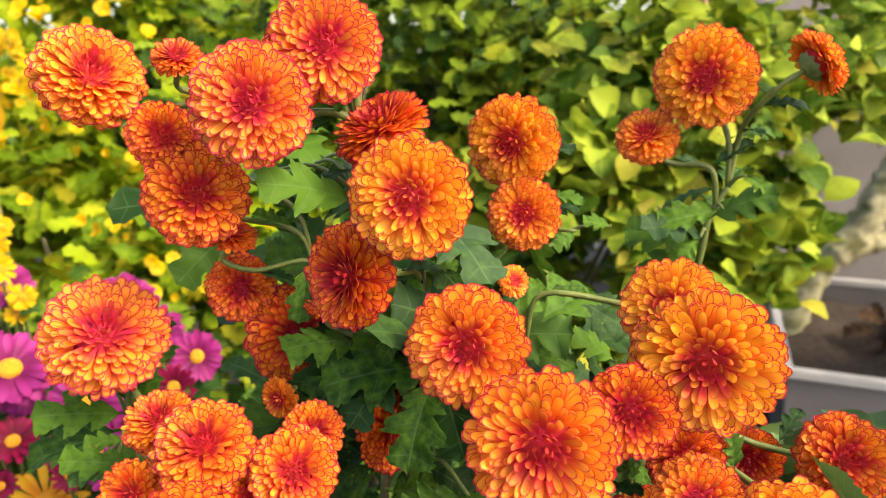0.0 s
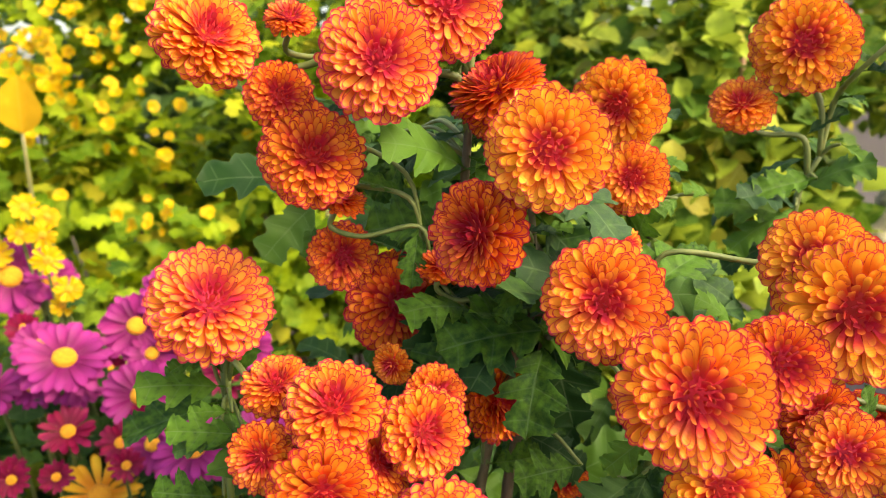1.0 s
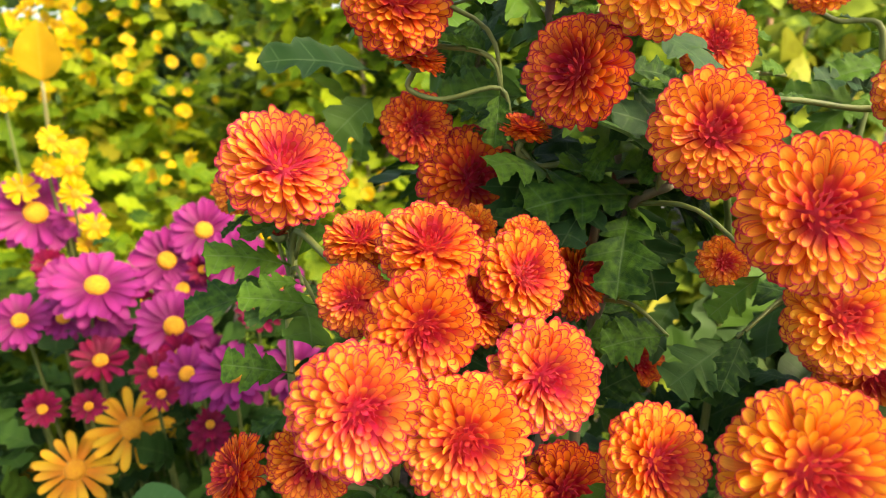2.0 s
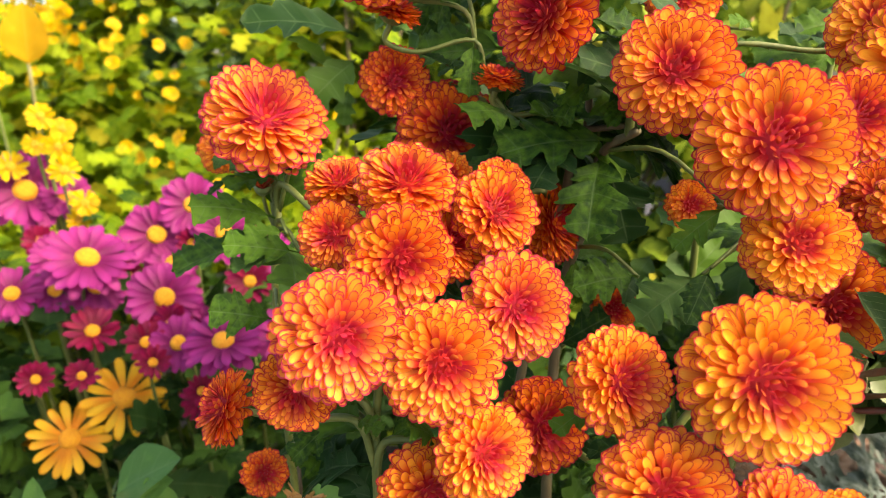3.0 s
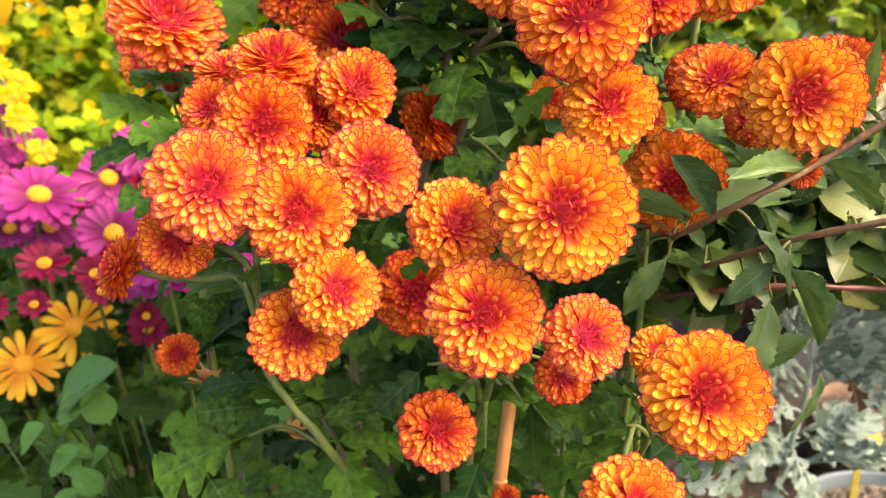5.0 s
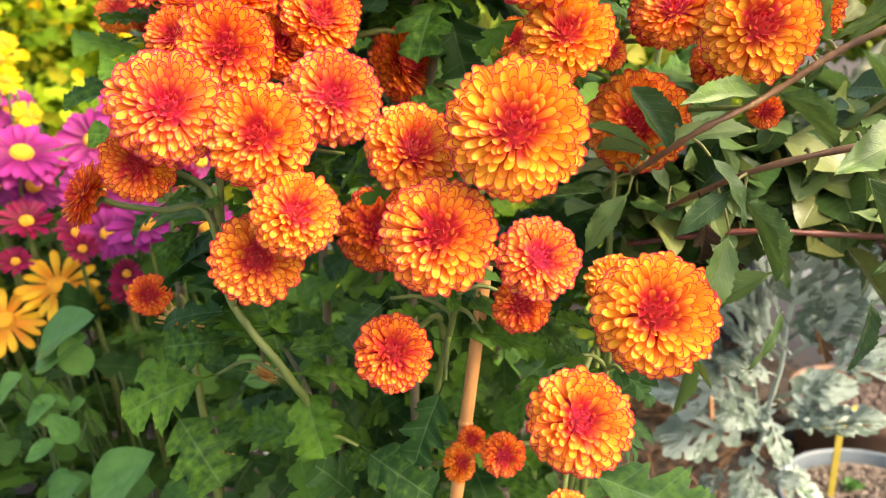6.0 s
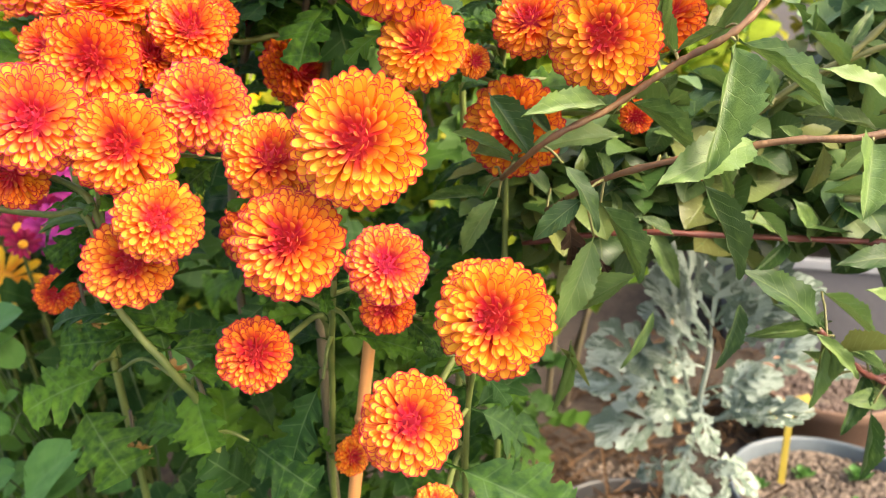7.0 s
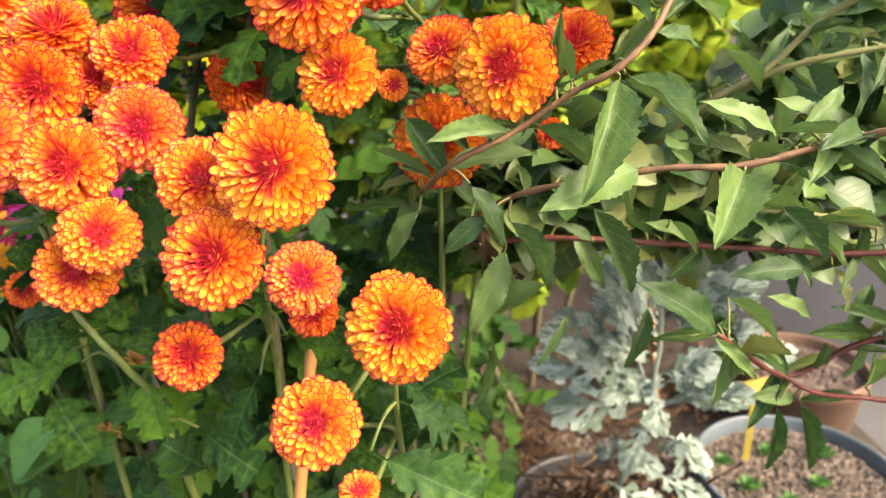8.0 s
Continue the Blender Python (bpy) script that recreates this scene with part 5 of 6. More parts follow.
lance_leaf((0.291, 0.220, 0.601), (0.316, 0.210, 0.571), 0.4)
lance_leaf((0.206, 0.227, 0.671), (0.244, 0.205, 0.636), 0.33)
lance_leaf((0.320, 0.230, 0.638), (0.287, 0.235, 0.655), 0.4)
lance_leaf((0.328, 0.250, 0.551), (0.278, 0.240, 0.551), 0.36)
lance_leaf((0.278, 0.330, 0.629), (0.261, 0.340, 0.662), 0.4)
lance_leaf((0.231, 0.300, 0.688), (0.215, 0.290, 0.676), 0.6)
lance_leaf((0.169, 0.280, 0.620), (0.107, 0.270, 0.613), 0.3)
lance_leaf((0.158, 0.300, 0.609), (0.164, 0.290, 0.589), 0.45)
lance_leaf((0.090, 0.300, 0.584), (0.051, 0.290, 0.584), 0.25)
lance_leaf((0.266, 0.340, 0.535), (0.297, 0.330, 0.490), 0.3)
lance_leaf((0.241, 0.268, 0.521), (0.224, 0.255, 0.483), 0.30)
lance_leaf((0.190, 0.270, 0.517), (0.168, 0.260, 0.483), 0.18)
lance_leaf((0.134, 0.280, 0.490), (0.152, 0.270, 0.466), 0.14)
lance_leaf((0.142, 0.280, 0.494), (0.129, 0.270, 0.450), 0.12)
lance_leaf((0.343, 0.300, 0.472), (0.349, 0.290, 0.447), 0.3)
lance_leaf((0.358, 0.290, 0.437), (0.321, 0.280, 0.443), 0.45)
lance_leaf((0.341, 0.280, 0.436), (0.334, 0.270, 0.389), 0.25)
lance_leaf((0.356, 0.280, 0.439), (0.365, 0.270, 0.388), 0.2)
lance_leaf((0.366, 0.290, 0.459), (0.367, 0.280, 0.485), 0.4)
lance_leaf((0.297, 0.280, 0.520), (0.328, 0.270, 0.492), 0.3)
lance_leaf((0.354, 0.280, 0.502), (0.317, 0.270, 0.524), 0.35)
lance_leaf((0.325, 0.330, 0.646), (0.296, 0.330, 0.675), 0.3)
lance_leaf((0.329, 0.330, 0.667), (0.356, 0.320, 0.646), 0.35)
lance_leaf((0.344, 0.320, 0.681), (0.367, 0.310, 0.690), 0.3)
lance_leaf((0.281, 0.300, 0.690), (0.259, 0.290, 0.706), 0.35)
lance_leaf((0.238, 0.250, 0.698), (0.247, 0.250, 0.721), 0.4)
lance_leaf((0.292, 0.210, 0.629), (0.307, 0.200, 0.616), 0.4)
lance_leaf((0.284, 0.220, 0.624), (0.304, 0.230, 0.642), 0.3)
lance_leaf((0.250, 0.240, 0.618), (0.237, 0.240, 0.628), 0.6)
lance_leaf((0.262, 0.240, 0.618), (0.260, 0.250, 0.590), 0.3)
lance_leaf((0.261, 0.300, 0.568), (0.277, 0.290, 0.548), 0.35)
lance_leaf((0.305, 0.310, 0.540), (0.282, 0.300, 0.575), 0.4)
lance_leaf((0.213, 0.310, 0.551), (0.190, 0.310, 0.564), 0.4)
lance_leaf((0.289, 0.310, 0.544), (0.261, 0.300, 0.525), 0.35)
lance_leaf((0.330, 0.300, 0.542), (0.344, 0.290, 0.561), 0.35)
lance_leaf((0.362, 0.280, 0.541), (0.371, 0.270, 0.510), 0.35)
lance_leaf((0.320, 0.290, 0.456), (0.290, 0.280, 0.480), 0.35)
lance_leaf((0.115, 0.290, 0.637), (0.128, 0.280, 0.621), 0.4)
lance_leaf((0.196, 0.280, 0.619), (0.213, 0.280, 0.608), 0.4)
lance_leaf((0.090, 0.262, 0.648), (0.113, 0.256, 0.613), 0.5)
lance_leaf((0.069, 0.270, 0.627), (0.104, 0.262, 0.613), 0.22)
lance_leaf((0.096, 0.271, 0.589), (0.075, 0.280, 0.552), 0.42)
# more leaves along the branches, most of them behind
for i in range(120):
    n = rng.choice(TWIGS)
    if n.z < 0.40:
        continue
    b = n + Vector((rng.uniform(-0.004, 0.004), rng.uniform(0.0, 0.03), rng.uniform(-0.004, 0.004)))
    way = Vector((rng.uniform(-0.9, 0.9), rng.uniform(-0.1, 0.9), rng.uniform(-0.9, 0.55))).normalized()
    lance_leaf(tuple(b), tuple(b + way * rng.uniform(0.025, 0.055)), rng.uniform(0.2, 0.34))
for i in range(60):
    b = Vector((rng.uniform(0.27, 0.46), rng.uniform(0.22, 0.36), rng.uniform(0.47, 0.66)))
    b = min(TWIGS, key=lambda n: (n - b).length) + Vector((rng.uniform(-0.006, 0.006), rng.uniform(-0.003, 0.01), rng.uniform(-0.003, 0.003)))
    way = Vector((rng.uniform(-0.9, 0.6), rng.uniform(-0.6, 0.3), rng.uniform(-0.9, 0.3))).normalized()
    lance_leaf(tuple(b), tuple(b + way * rng.uniform(0.03, 0.05)), rng.uniform(0.2, 0.36))
foliage("shrub_undergrowth", "shaded narrow leaves deeper in the shrub", SMALL_LANCE, lance_green, 1100, 0.034,
        [((0.2, 0.47, 0.54), (0.09, 0.05, 0.07)), ((0.40, 0.40, 0.67), (0.09, 0.04, 0.05)), ((0.43, 0.40, 0.585), (0.12, 0.05, 0.06)), ((0.31, 0.41, 0.58), (0.07, 0.05, 0.07)), ((0.24, 0.37, 0.595), (0.10, 0.04, 0.055)), ((0.17, 0.37, 0.565), (0.07, 0.04, 0.05)), ((0.33, 0.36, 0.56), (0.10, 0.05, 0.05))], 9, "leaves")



# ---- pots and the silver plant ----
def pot(place, radius, height, material, label, fill, wall=0.006, lip=0.008):
    ob = thing("plant_pot", place, label, "pot")
    r, h = radius, height
    profile = [(r * 0.70, 0.0), (r * 0.74, 0.004), (r * 0.95, h - 0.028), (r * 0.95 + lip * 0.6, h - 0.024), (r, h - 0.004), (r - 0.002, h), (r - wall, h), (r - wall - 0.002, h - 0.004), (r - wall - lip * 0.8, h - 0.06)]
    part("pot_body", build("pot_body", *lathe(profile, 48)), material, ob)
    verts, faces = [(0, 0, h - 0.022)], []
    for i in range(1, 9):
        for k in range(36):
            q = (r - wall - lip * 0.3) * i / 8
            a = 2 * math.pi * k / 36
            x, y = q * math.cos(a), q * math.sin(a)
            verts.append((x, y, h - 0.024 + 0.008 * noise.noise((x * 30, y * 30, r * 50))))
    for k in range(36):
        faces.append((0, 1 + k, 1 + (k + 1) % 36))
    for i in range(7):
        for k in range(36):
            faces.append((1 + i * 36 + k, 1 + (i + 1) * 36 + k, 1 + (i + 1) * 36 + (k + 1) % 36, 1 + i * 36 + (k + 1) % 36))
    part("soil", build("soil", verts, faces), fill, ob, "gritty brown soil")
    return ob


pot((0.635, 0.715, GROUND - 0.02), 0.150, 0.20, pot_grey, "wide grey plastic pot filled with gritty soil", grit)
pot((0.80, 1.04, GROUND - 0.02), 0.125, 0.20, pot_brown, "brown clay pot of gritty soil standing behind", grit)
pot((0.315, 0.63, GROUND - 0.02), 0.13, 0.21, pot_black, "black plastic pot holding the silver-leaved plant", soil_dark)


def stone_mesh(seed):
    bm = bmesh.new()
    bmesh.ops.create_icosphere(bm, subdivisions=1, radius=1)
    r = random.Random(seed)
    for v in bm.verts:
        v.co = Vector((v.co.x * 1.2, v.co.y, v.co.z * 0.7)) * r.uniform(0.75, 1.2)
    mesh = bpy.data.meshes.new("pebble")
    bm.to_mesh(mesh)
    bm.free()
    return mesh


def pebbles(name, label, centre, radius, top, count, sizes, material, seed):
    r = random.Random(seed)
    m = stone_mesh(seed)
    v = np.array([tuple(p.co) for p in m.vertices])
    f = [tuple(p.vertices) for p in m.polygons]
    poses = []
    for _ in range(count):
        q, a = radius * math.sqrt(r.random()), r.uniform(0, 6.283)
        s = r.uniform(*sizes)
        poses.append(Matrix.Translation((centre[0] + q * math.cos(a), centre[1] + q * math.sin(a), top + s * 0.2)) @ Euler((r.uniform(0, 6), r.uniform(0, 6), r.uniform(0, 6))).to_matrix().to_4x4() @ Matrix.Diagonal((s * r.uniform(0.7, 1.3), s, s, 1)))
    ob = new(name, many(name, (v, f, np.zeros((len(v), 3))), poses))
    ob.data.materials.append(material)
    tagged(ob, label, "gravel", kind="stuff")


pebbles("gravel", "pinkish-brown grit lying on the soil of the grey pot", (0.635, 0.715), 0.130, GROUND + 0.158, 3000, (0.0015, 0.005), grit, 31)
pebbles("gravel", "reddish grit lying on the soil of the brown pot", (0.80, 1.04), 0.105, GROUND + 0.158, 1200, (0.002, 0.006), red_stone, 32)
pebbles("gravel", "pale chips and crumbs on the soil of the black pot", (0.315, 0.63), 0.115, GROUND + 0.168, 1500, (0.002, 0.006), red_stone, 33)
pebbles("gravel", "grey-brown crumbs and chips between the pots", (0.28, 0.66), 0.36, GROUND + 0.04, 4500, (0.002, 0.007), grit, 35)
pebbles("gravel", "loose soil crumbs scattered over the bed", (-0.1, 0.5), 0.42, GROUND + 0.035, 1500, (0.003, 0.010), soil_dark, 34)


def succulent(place, radius, label):
    ob = thing("succulent", place, label, "succulent", "small succulents")
    for i in range(16):
        s = (i + 0.5) / 16
        m = Matrix.Rotation(i * 2.39996, 4, "Z") @ Matrix.Translation((0, radius * 0.1, 0)) @ Matrix.Rotation(radians(75 - 62 * s), 4, "X") @ Matrix.Diagonal((radius * 2.2, radius * (0.5 + 0.5 * s), radius, 1))
        v, f, sh = SPOONS[4][i % 3]
        a = np.array(m)
        part("leaf", build("leaf", v @ a[:3, :3].T + a[:3, 3], f, sh), oval_green, ob)


for x, y, r in ((0.555, 0.70, 0.022), (0.60, 0.665, 0.018), (0.66, 0.70, 0.020), (0.70, 0.77, 0.024), (0.62, 0.78, 0.02), (0.54, 0.76, 0.018)):
    succulent((x, y, GROUND + 0.162), r, "tiny green succulent rosette in the gritty soil")


def plant_label(foot, height, label):
    """A T-shaped plastic label with a slanted writing plate."""
    ob = thing("plant_label", foot, label, "plant label", turn=Matrix.Rotation(radians(-8), 4, "Z"))

    def slab(w, h, d, z, bevel=0.001):
        bm = bmesh.new()
        bmesh.ops.create_cube(bm, size=1)
        for v in bm.verts:
            v.co = Vector((v.co.x * w, v.co.y * d, v.co.z * h + z))
        bmesh.ops.bevel(bm, geom=bm.edges[:], offset=bevel * 0.5, segments=2, affect="EDGES")
        mesh = bpy.data.meshes.new("plate")
        bm.to_mesh(mesh)
        bm.free()
        return mesh

    part("stake", slab(0.010, height, 0.0022, height / 2), tag_yellow, ob)
    tilt = Matrix.Translation((0.002, 0, height)) @ Matrix.Rotation(radians(-22), 4, "X") @ Matrix.Rotation(radians(-16), 4, "Y")
    plate = part("plate", slab(0.064, 0.025, 0.0022, 0.008), tag_yellow, ob, "", tilt)
    for x, w, z in ((-0.012, 0.016, 0.012), (0.008, 0.014, 0.012), (-0.009, 0.020, 0.005), (0.012, 0.011, 0.005)):
        part("ink_bar", slab(w, 0.0026, 0.0006, 0, 0.0002), ink_grey, plate, "faded unreadable line of writing", Matrix.Translation((x, -0.0016, z)))
    return ob


plant_label((0.578, 0.765, 0.01), 0.125, "yellow plastic T-shaped plant label with faded writing")

# the silver plant
silver = thing("silver_ragwort", (0.315, 0.62, GROUND + 0.15), "silver-grey felted plant with deeply cut leaves in a black pot", "plant")
SILVER_BACK = silver.matrix_world.inverted()


def silver_stem(points, radius):
    part("stem", build("stem", *moved(tube(smooth_line(points, 6), radius, radius * 0.6, 7), SILVER_BACK)), silver_leaf, silver)


def cut_leaf(base, tip, width):
    normal = Vector((rng.uniform(-0.3, 0.3), -0.6, 0.8))
    part("leaf", blade_mesh("silver", rng.randrange(3), silver_leaf), silver_leaf, silver, "", SILVER_BACK @ leaf_pose(base, Vector(base) + (Vector(tip) - Vector(base)) * 1.15, width * 1.05, normal))


silver_stem([(0.315, 0.620, 0.020), (0.356, 0.580, 0.222), (0.346, 0.550, 0.292), (0.343, 0.530, 0.349), (0.338, 0.520, 0.398)], 0.0035)
silver_stem([(0.315, 0.620, 0.020), (0.356, 0.580, 0.222), (0.337, 0.560, 0.288), (0.320, 0.540, 0.337)], 0.0035)
silver_stem([(0.315, 0.620, 0.020), (0.356, 0.580, 0.222), (0.387, 0.560, 0.265), (0.402, 0.540, 0.336)], 0.0035)
cut_leaf((0.334, 0.520, 0.380), (0.265, 0.470, 0.454), 1.0)
cut_leaf((0.335, 0.520, 0.395), (0.286, 0.480, 0.483), 0.9)
cut_leaf((0.338, 0.520, 0.398), (0.324, 0.480, 0.489), 0.9)
cut_leaf((0.341, 0.520, 0.395), (0.367, 0.480, 0.480), 0.9)
cut_leaf((0.343, 0.520, 0.386), (0.418, 0.490, 0.442), 0.8)
cut_leaf((0.399, 0.540, 0.337), (0.465, 0.500, 0.358), 0.75)
cut_leaf((0.321, 0.540, 0.340), (0.221, 0.500, 0.384), 0.8)
cut_leaf((0.349, 0.550, 0.300), (0.394, 0.510, 0.342), 0.9)
cut_leaf((0.370, 0.550, 0.261), (0.440, 0.510, 0.297), 0.6)
cut_leaf((0.336, 0.550, 0.294), (0.262, 0.520, 0.342), 0.9)
cut_leaf((0.344, 0.550, 0.287), (0.342, 0.500, 0.266), 0.8)
cut_leaf((0.331, 0.540, 0.323), (0.298, 0.510, 0.395), 0.6)
cut_leaf((0.346, 0.540, 0.355), (0.274, 0.520, 0.410), 0.8)
cut_leaf((0.350, 0.570, 0.232), (0.317, 0.530, 0.195), 0.8)
cut_leaf((0.345, 0.530, 0.375), (0.360, 0.490, 0.433), 0.9)
cut_leaf((0.340, 0.530, 0.337), (0.283, 0.500, 0.373), 0.8)
cut_leaf((0.335, 0.550, 0.301), (0.287, 0.510, 0.305), 0.8)
cut_leaf((0.375, 0.560, 0.262), (0.398, 0.530, 0.302), 0.8)
cut_leaf((0.400, 0.550, 0.325), (0.430, 0.520, 0.376), 0.8)
cut_leaf((0.338, 0.560, 0.298), (0.216, 0.540, 0.328), 0.7)
cut_leaf((0.347, 0.560, 0.267), (0.241, 0.530, 0.275), 0.8)
cut_leaf((0.335, 0.530, 0.378), (0.292, 0.500, 0.451), 0.9)
cut_leaf((0.355, 0.550, 0.288), (0.397, 0.520, 0.333), 0.8)
cut_leaf((0.349, 0.530, 0.357), (0.398, 0.500, 0.423), 0.8)

for i in range(16):
    b = Vector((0.35 + rng.uniform(-0.05, 0.04), 0.57 + rng.uniform(-0.01, 0.03), rng.uniform(0.13, 0.30)))
    cut_leaf(tuple(b), tuple(b + Vector((rng.uniform(-0.07, 0.07), rng.uniform(-0.05, 0.0), rng.uniform(-0.03, 0.03)))), 0.8)

foliage("dry_stalks", "thin brown dead stalks and needles strewn on the soil", DRY_STALK, dry_leaf, 2600, 0.065,
        [((0.22, 0.66, -0.08), (0.18, 0.14, 0.05)), ((0.32, 0.62, 0.06), (0.12, 0.08, 0.05)), ((0.30, 0.9, -0.09), (0.25, 0.2, 0.03)), ((0.5, 1.2, -0.09), (0.3, 0.25, 0.03))], 19, "leaf litter")
foliage("dry_litter", "brown dead leaves and debris between the pots", SMALL_LOBED, dry_leaf, 2600, 0.013,
        [((0.20, 0.62, -0.06), (0.16, 0.12, 0.07)), ((0.75, 1.45, -0.09), (0.3, 0.2, 0.03)), ((0.42, 0.80, -0.08), (0.22, 0.16, 0.06)), ((0.30, 0.56, -0.02), (0.14, 0.08, 0.05)), ((0.5, 0.98, -0.06), (0.2, 0.12, 0.06)), ((0.1, 0.6, -0.05), (0.3, 0.12, 0.06)), ((0.35, 0.60, 0.10), (0.12, 0.05, 0.05))], 15, "leaf litter")


# ---- white trough in the distance ----
def trough():
    """A raised planter: an open box with a pale rounded rim on a block, filled with earth."""
    ob = thing("planter_trough", (1.516, 1.627, GROUND - 0.02), "low grey trough with a white rim, dark soil and pale stones", "planter", turn=Matrix.Rotation(radians(-21.6), 4, "Z"))
    w, d = 0.615, 0.410

    def ring_box(w, d, h, wall, floor):
        bm = bmesh.new()
        outer = [(-w, -d), (w, -d), (w, d), (-w, d)]
        inner = [(-w + wall, -d + wall), (w - wall, -d + wall), (w - wall, d - wall), (-w + wall, d - wall)]
        rows = [[bm.verts.new((x, y, z)) for x, y in pts] for pts, z in ((outer, 0), (outer, h), (inner, h), (inner, floor))]
        for a, b in zip(rows, rows[1:] if floor > 0 else rows[1:] + rows[:1]):
            for k in range(4):
                bm.faces.new((a[k], a[(k + 1) % 4], b[(k + 1) % 4], b[k]))
        if floor > 0:
            bm.faces.new(rows[-1])
        bmesh.ops.bevel(bm, geom=bm.edges[:], offset=0.004, segments=2, affect="EDGES")
        mesh = bpy.data.meshes.new("box")
        bm.to_mesh(mesh)
        bm.free()
        return mesh

    part("trough_body", ring_box(w - 0.012, d - 0.012, 0.294, 0.014, 0.03), plaster, ob)
    part("rim", ring_box(w, d, 0.024, 0.026, 0), white_plastic, ob, "white rounded rim", Matrix.Translation((0, 0, 0.296)))
    loop = smooth_line([(-w + 0.02, d - 0.03, 0.31), (-w + 0.015, d - 0.03, 0.39), (-w + 0.04, d - 0.03, 0.43), (-w + 0.11, d - 0.03, 0.43), (-w + 0.135, d - 0.03, 0.39)], 6)
    part("handle", build("handle", *tube(loop, 0.015, 0.015, 10, 0)), white_plastic, ob, "white curled handle")
    verts, faces = [], []
    for j in range(13):
        for i in range(25):
            x, y = (w - 0.03) * (i / 12 - 1), (d - 0.03) * (j / 6 - 1)
            verts.append((x, y, 0.24 + 0.03 * noise.noise((x * 9, y * 9, 2)) + 0.012 * noise.noise((x * 35, y * 35, 4))))
    for j in range(12):
        for i in range(24):
            q = j * 25 + i
            faces.append((q, q + 1, q + 26, q + 25))
    part("soil", build("soil", verts, faces), soil_dark, ob, "dark reddish-brown soil")


trough()
pebbles("stones", "pale stones heaped in the trough", (1.465, 1.789), 0.16, 0.105, 40, (0.02, 0.045), pale_stone, 41)
foliage("trough_debris", "dry brown leaves and stalks lying in the trough", SMALL_LOBED, dry_leaf, 200, 0.08, [((1.397, 1.669, 0.13), (0.26, 0.2, 0.05))], 42, "leaf litter")

# a yellowed leaf hanging on a bare twig in front of the bush
yellow_twig = thing("yellowed_twig", (-0.70, 1.00, GROUND + 0.03), "bare twig holding one large yellowed leaf", "twig")
TWIG_BACK = yellow_twig.matrix_world.inverted()
part("stem", build("stem", *moved(tube(smooth_line([(-0.70, 1.0, GROUND + 0.02), (-0.66, 0.99, 0.3), (-0.675, 1.0, 0.6), (-0.672, 1.0, 0.775)], 6), 0.005, 0.0025, 6), TWIG_BACK)), olive_bark, yellow_twig)
part("leaf", blade_mesh("oval", 0, autumn_yellow), autumn_yellow, yellow_twig, "large yellowed oval leaf", TWIG_BACK @ leaf_pose((-0.672, 1.0, 0.768), (-0.659, 0.99, 0.858), 0.72, (0.3, -1, 0.2)))


# a pale lichened trunk bending over the trough
def old_trunk():
    ob = thing("lichened_trunk", (0.969, 1.898, GROUND - 0.02), "pale yellowish lichen-covered trunk leaning in an arc", "trunk")
    line = smooth_line([(0.969, 1.898, -0.17), (0.999, 1.898, 0.033), (1.074, 1.886, 0.258), (1.168, 1.874, 0.37), (1.236, 1.874, 0.508), (1.30, 1.88, 0.62), (1.45, 1.92, 0.72), (1.70, 1.97, 0.78)], 10)
    v, f, s = tube(line, 0.056, 0.033, 14, 0.08)
    v = [Vector(p) + Vector((noise.noise(Vector(p) * 30), noise.noise(Vector(p) * 30 + Vector((5, 0, 0))), noise.noise(Vector(p) * 25))) * 0.010 for p in v]
    part("trunk", build("trunk", *moved((v, f, s), ob.matrix_world.inverted())), lichen, ob)
    v, f, s = tube(smooth_line([(1.09, 1.886, 0.28), (1.20, 1.88, 0.335), (1.33, 1.89, 0.36), (1.55, 1.93, 0.42)], 10), 0.036, 0.022, 12, 0.10)
    v = [Vector(p) + Vector((noise.noise(Vector(p) * 34), noise.noise(Vector(p) * 34 + Vector((5, 0, 0))), noise.noise(Vector(p) * 25))) * 0.008 for p in v]
    part("branch", build("branch", *moved((v, f, s), ob.matrix_world.inverted())), lichen, ob)


old_trunk()


# crumpled dead leaves caught in the shrub
def dead_leaf(place, size, way):
    ob = thing("dead_leaf", place, "crumpled brown dead leaf caught between the branches", "leaf", "dead leaves")
    v, f, s = MUM_BLADES[1]
    v = np.array([(x * 0.38, y, z + 0.25 * math.sin(y * 5 + x * 4) * abs(x) - 0.5 * abs(x) * math.cos(y * 3)) for x, y, z in v])
    mesh = build("blade", v * size, f, s)
    part("blade", mesh, dry_leaf, ob, "", frame_y(way, (0.2, -0.9, 0.3)))


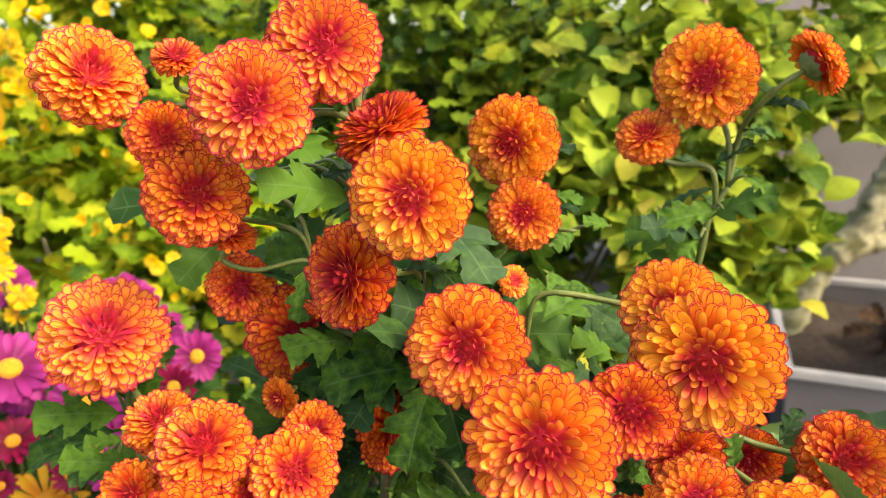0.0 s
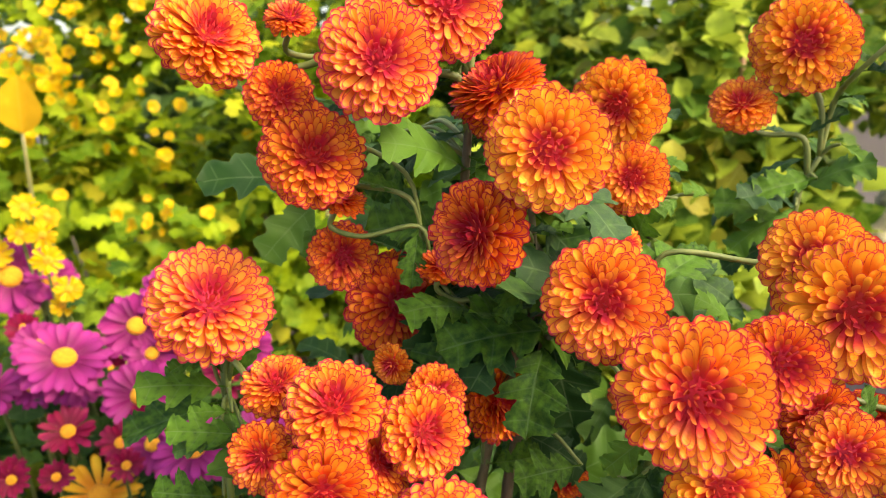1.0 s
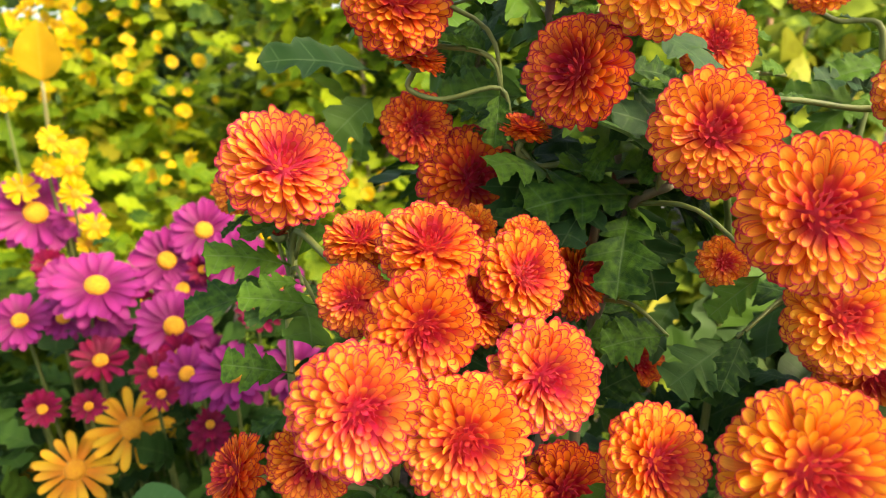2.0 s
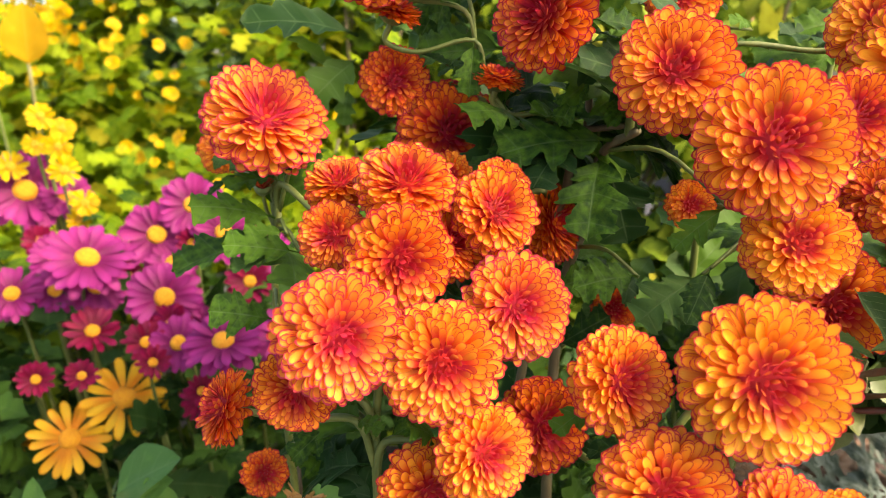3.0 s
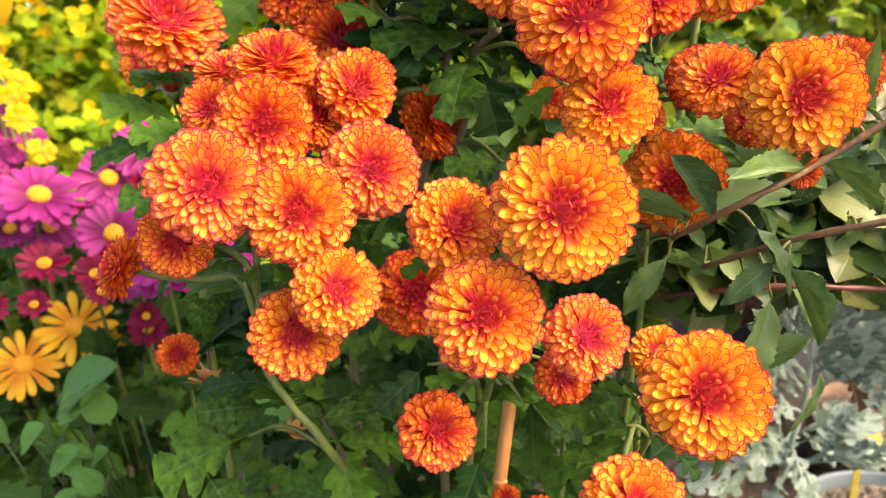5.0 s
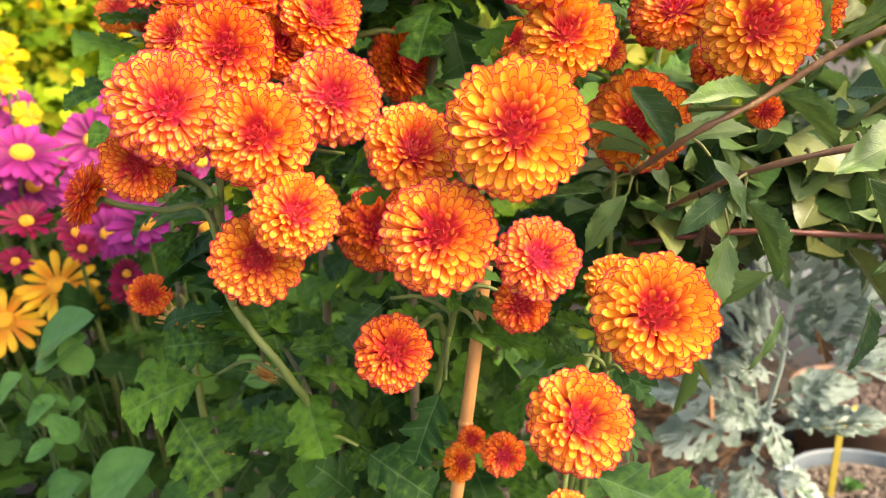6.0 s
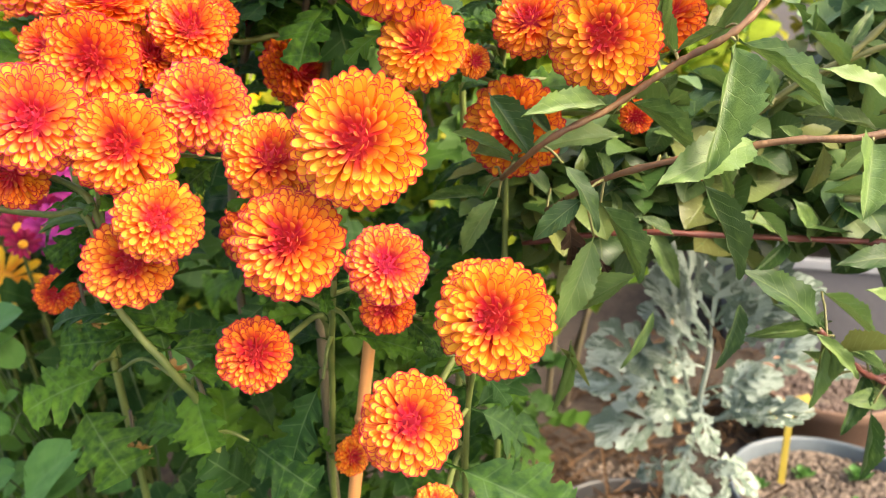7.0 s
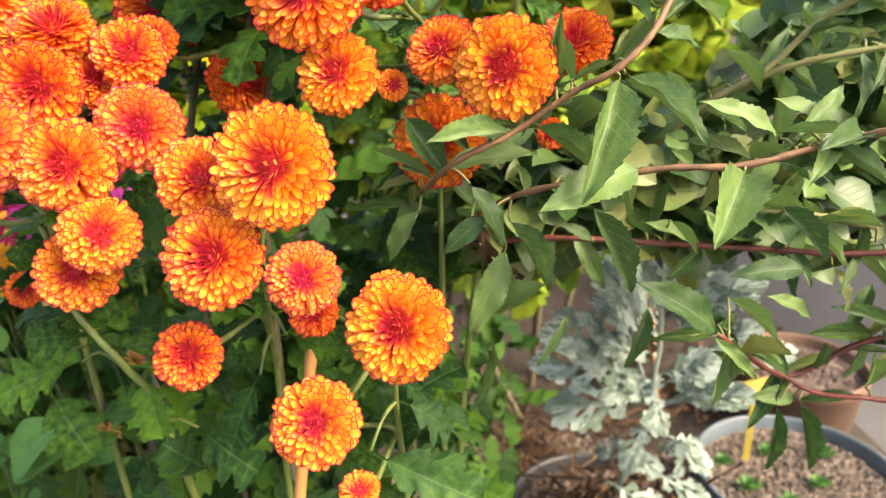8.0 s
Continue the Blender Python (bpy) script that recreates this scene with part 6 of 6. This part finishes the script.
dead_leaf((0.131, 0.262, 0.590), 0.042, (0.15, 0.1, -1))
dead_leaf((0.150, 0.262, 0.556), 0.018, (0.6, 0, -1))
dead_leaf((0.262, 0.36, 0.470), 0.035, (0.4, -0.2, -1))
dead_leaf((0.30, 0.56, 0.085), 0.06, (0.8, -0.5, 0.1))
dead_leaf((0.24, 0.58, 0.085), 0.05, (-0.3, -0.8, 0.1))


def withered(place, size):
    """A drooping, dried-up bloom."""
    r = random.Random(int(abs(place[0]) * 1e5))
    ob = thing("withered_flower", place, "dried-up peach-brown bloom hanging on its stalk", "flower", "withered flowers", frame_z((r.uniform(-0.5, 0.5), -0.5, -0.8)))
    pieces = []
    for i in range(34):
        m = Matrix.Rotation(i * 2.39996, 4, "Z") @ Matrix.Rotation(radians(-60 + 62 * i / 34 + r.uniform(-12, 12)), 4, "X") @ Matrix.Diagonal((size * 2.2, size * r.uniform(0.7, 1.1), size, 1))
        a = np.array(m)
        v, f, s = SPOONS[5][i % 3]
        pieces.append((v @ a[:3, :3].T + a[:3, 3], f, s))
    part("petal_tuft", joined("petal_tuft", pieces), faded_petal, ob, "faded papery petals")
    part("calyx", build("calyx", *moved(CALYX, Matrix.Scale(size * 0.8, 4))), calyx_green, ob)
    head = ob.matrix_world @ Vector((0, 0, -0.3 * size))
    points, thick = stalk_line(head + Vector((0, 0, 0.02)), Vector((0, 0, 1)))
    line = smooth_line([tuple(head)] + points[1:], 5)
    part("stalk", build("stalk", *moved(tube(line, 0.0011, 0.0018, 6), ob.matrix_world.inverted())), stem_woody, ob)


# withered flowers hanging low on the stems
withered((-0.136, 0.340, 0.451), 0.013)
withered((-0.184, 0.330, 0.496), 0.017)
withered((-0.182, 0.360, 0.372), 0.014)


def pale_pebble(place, size):
    ob = new("pebble", stone_mesh(int(size * 1e4)))
    ob.data.materials.append(pale_stone)
    ob.matrix_world = Matrix.Translation(place) @ Matrix.Scale(size, 4)
    tagged(ob, "whitish stone lying on the soil under the plant", "stone", "pale stones")


# pale stones lying under the plant
pale_pebble((-0.348, 1.128, GROUND + 0.045), 0.022)
pale_pebble((-0.374, 1.222, GROUND + 0.045), 0.015)
pale_pebble((-0.352, 1.275, GROUND + 0.045), 0.01)
pale_pebble((-0.389, 1.161, GROUND + 0.045), 0.013)
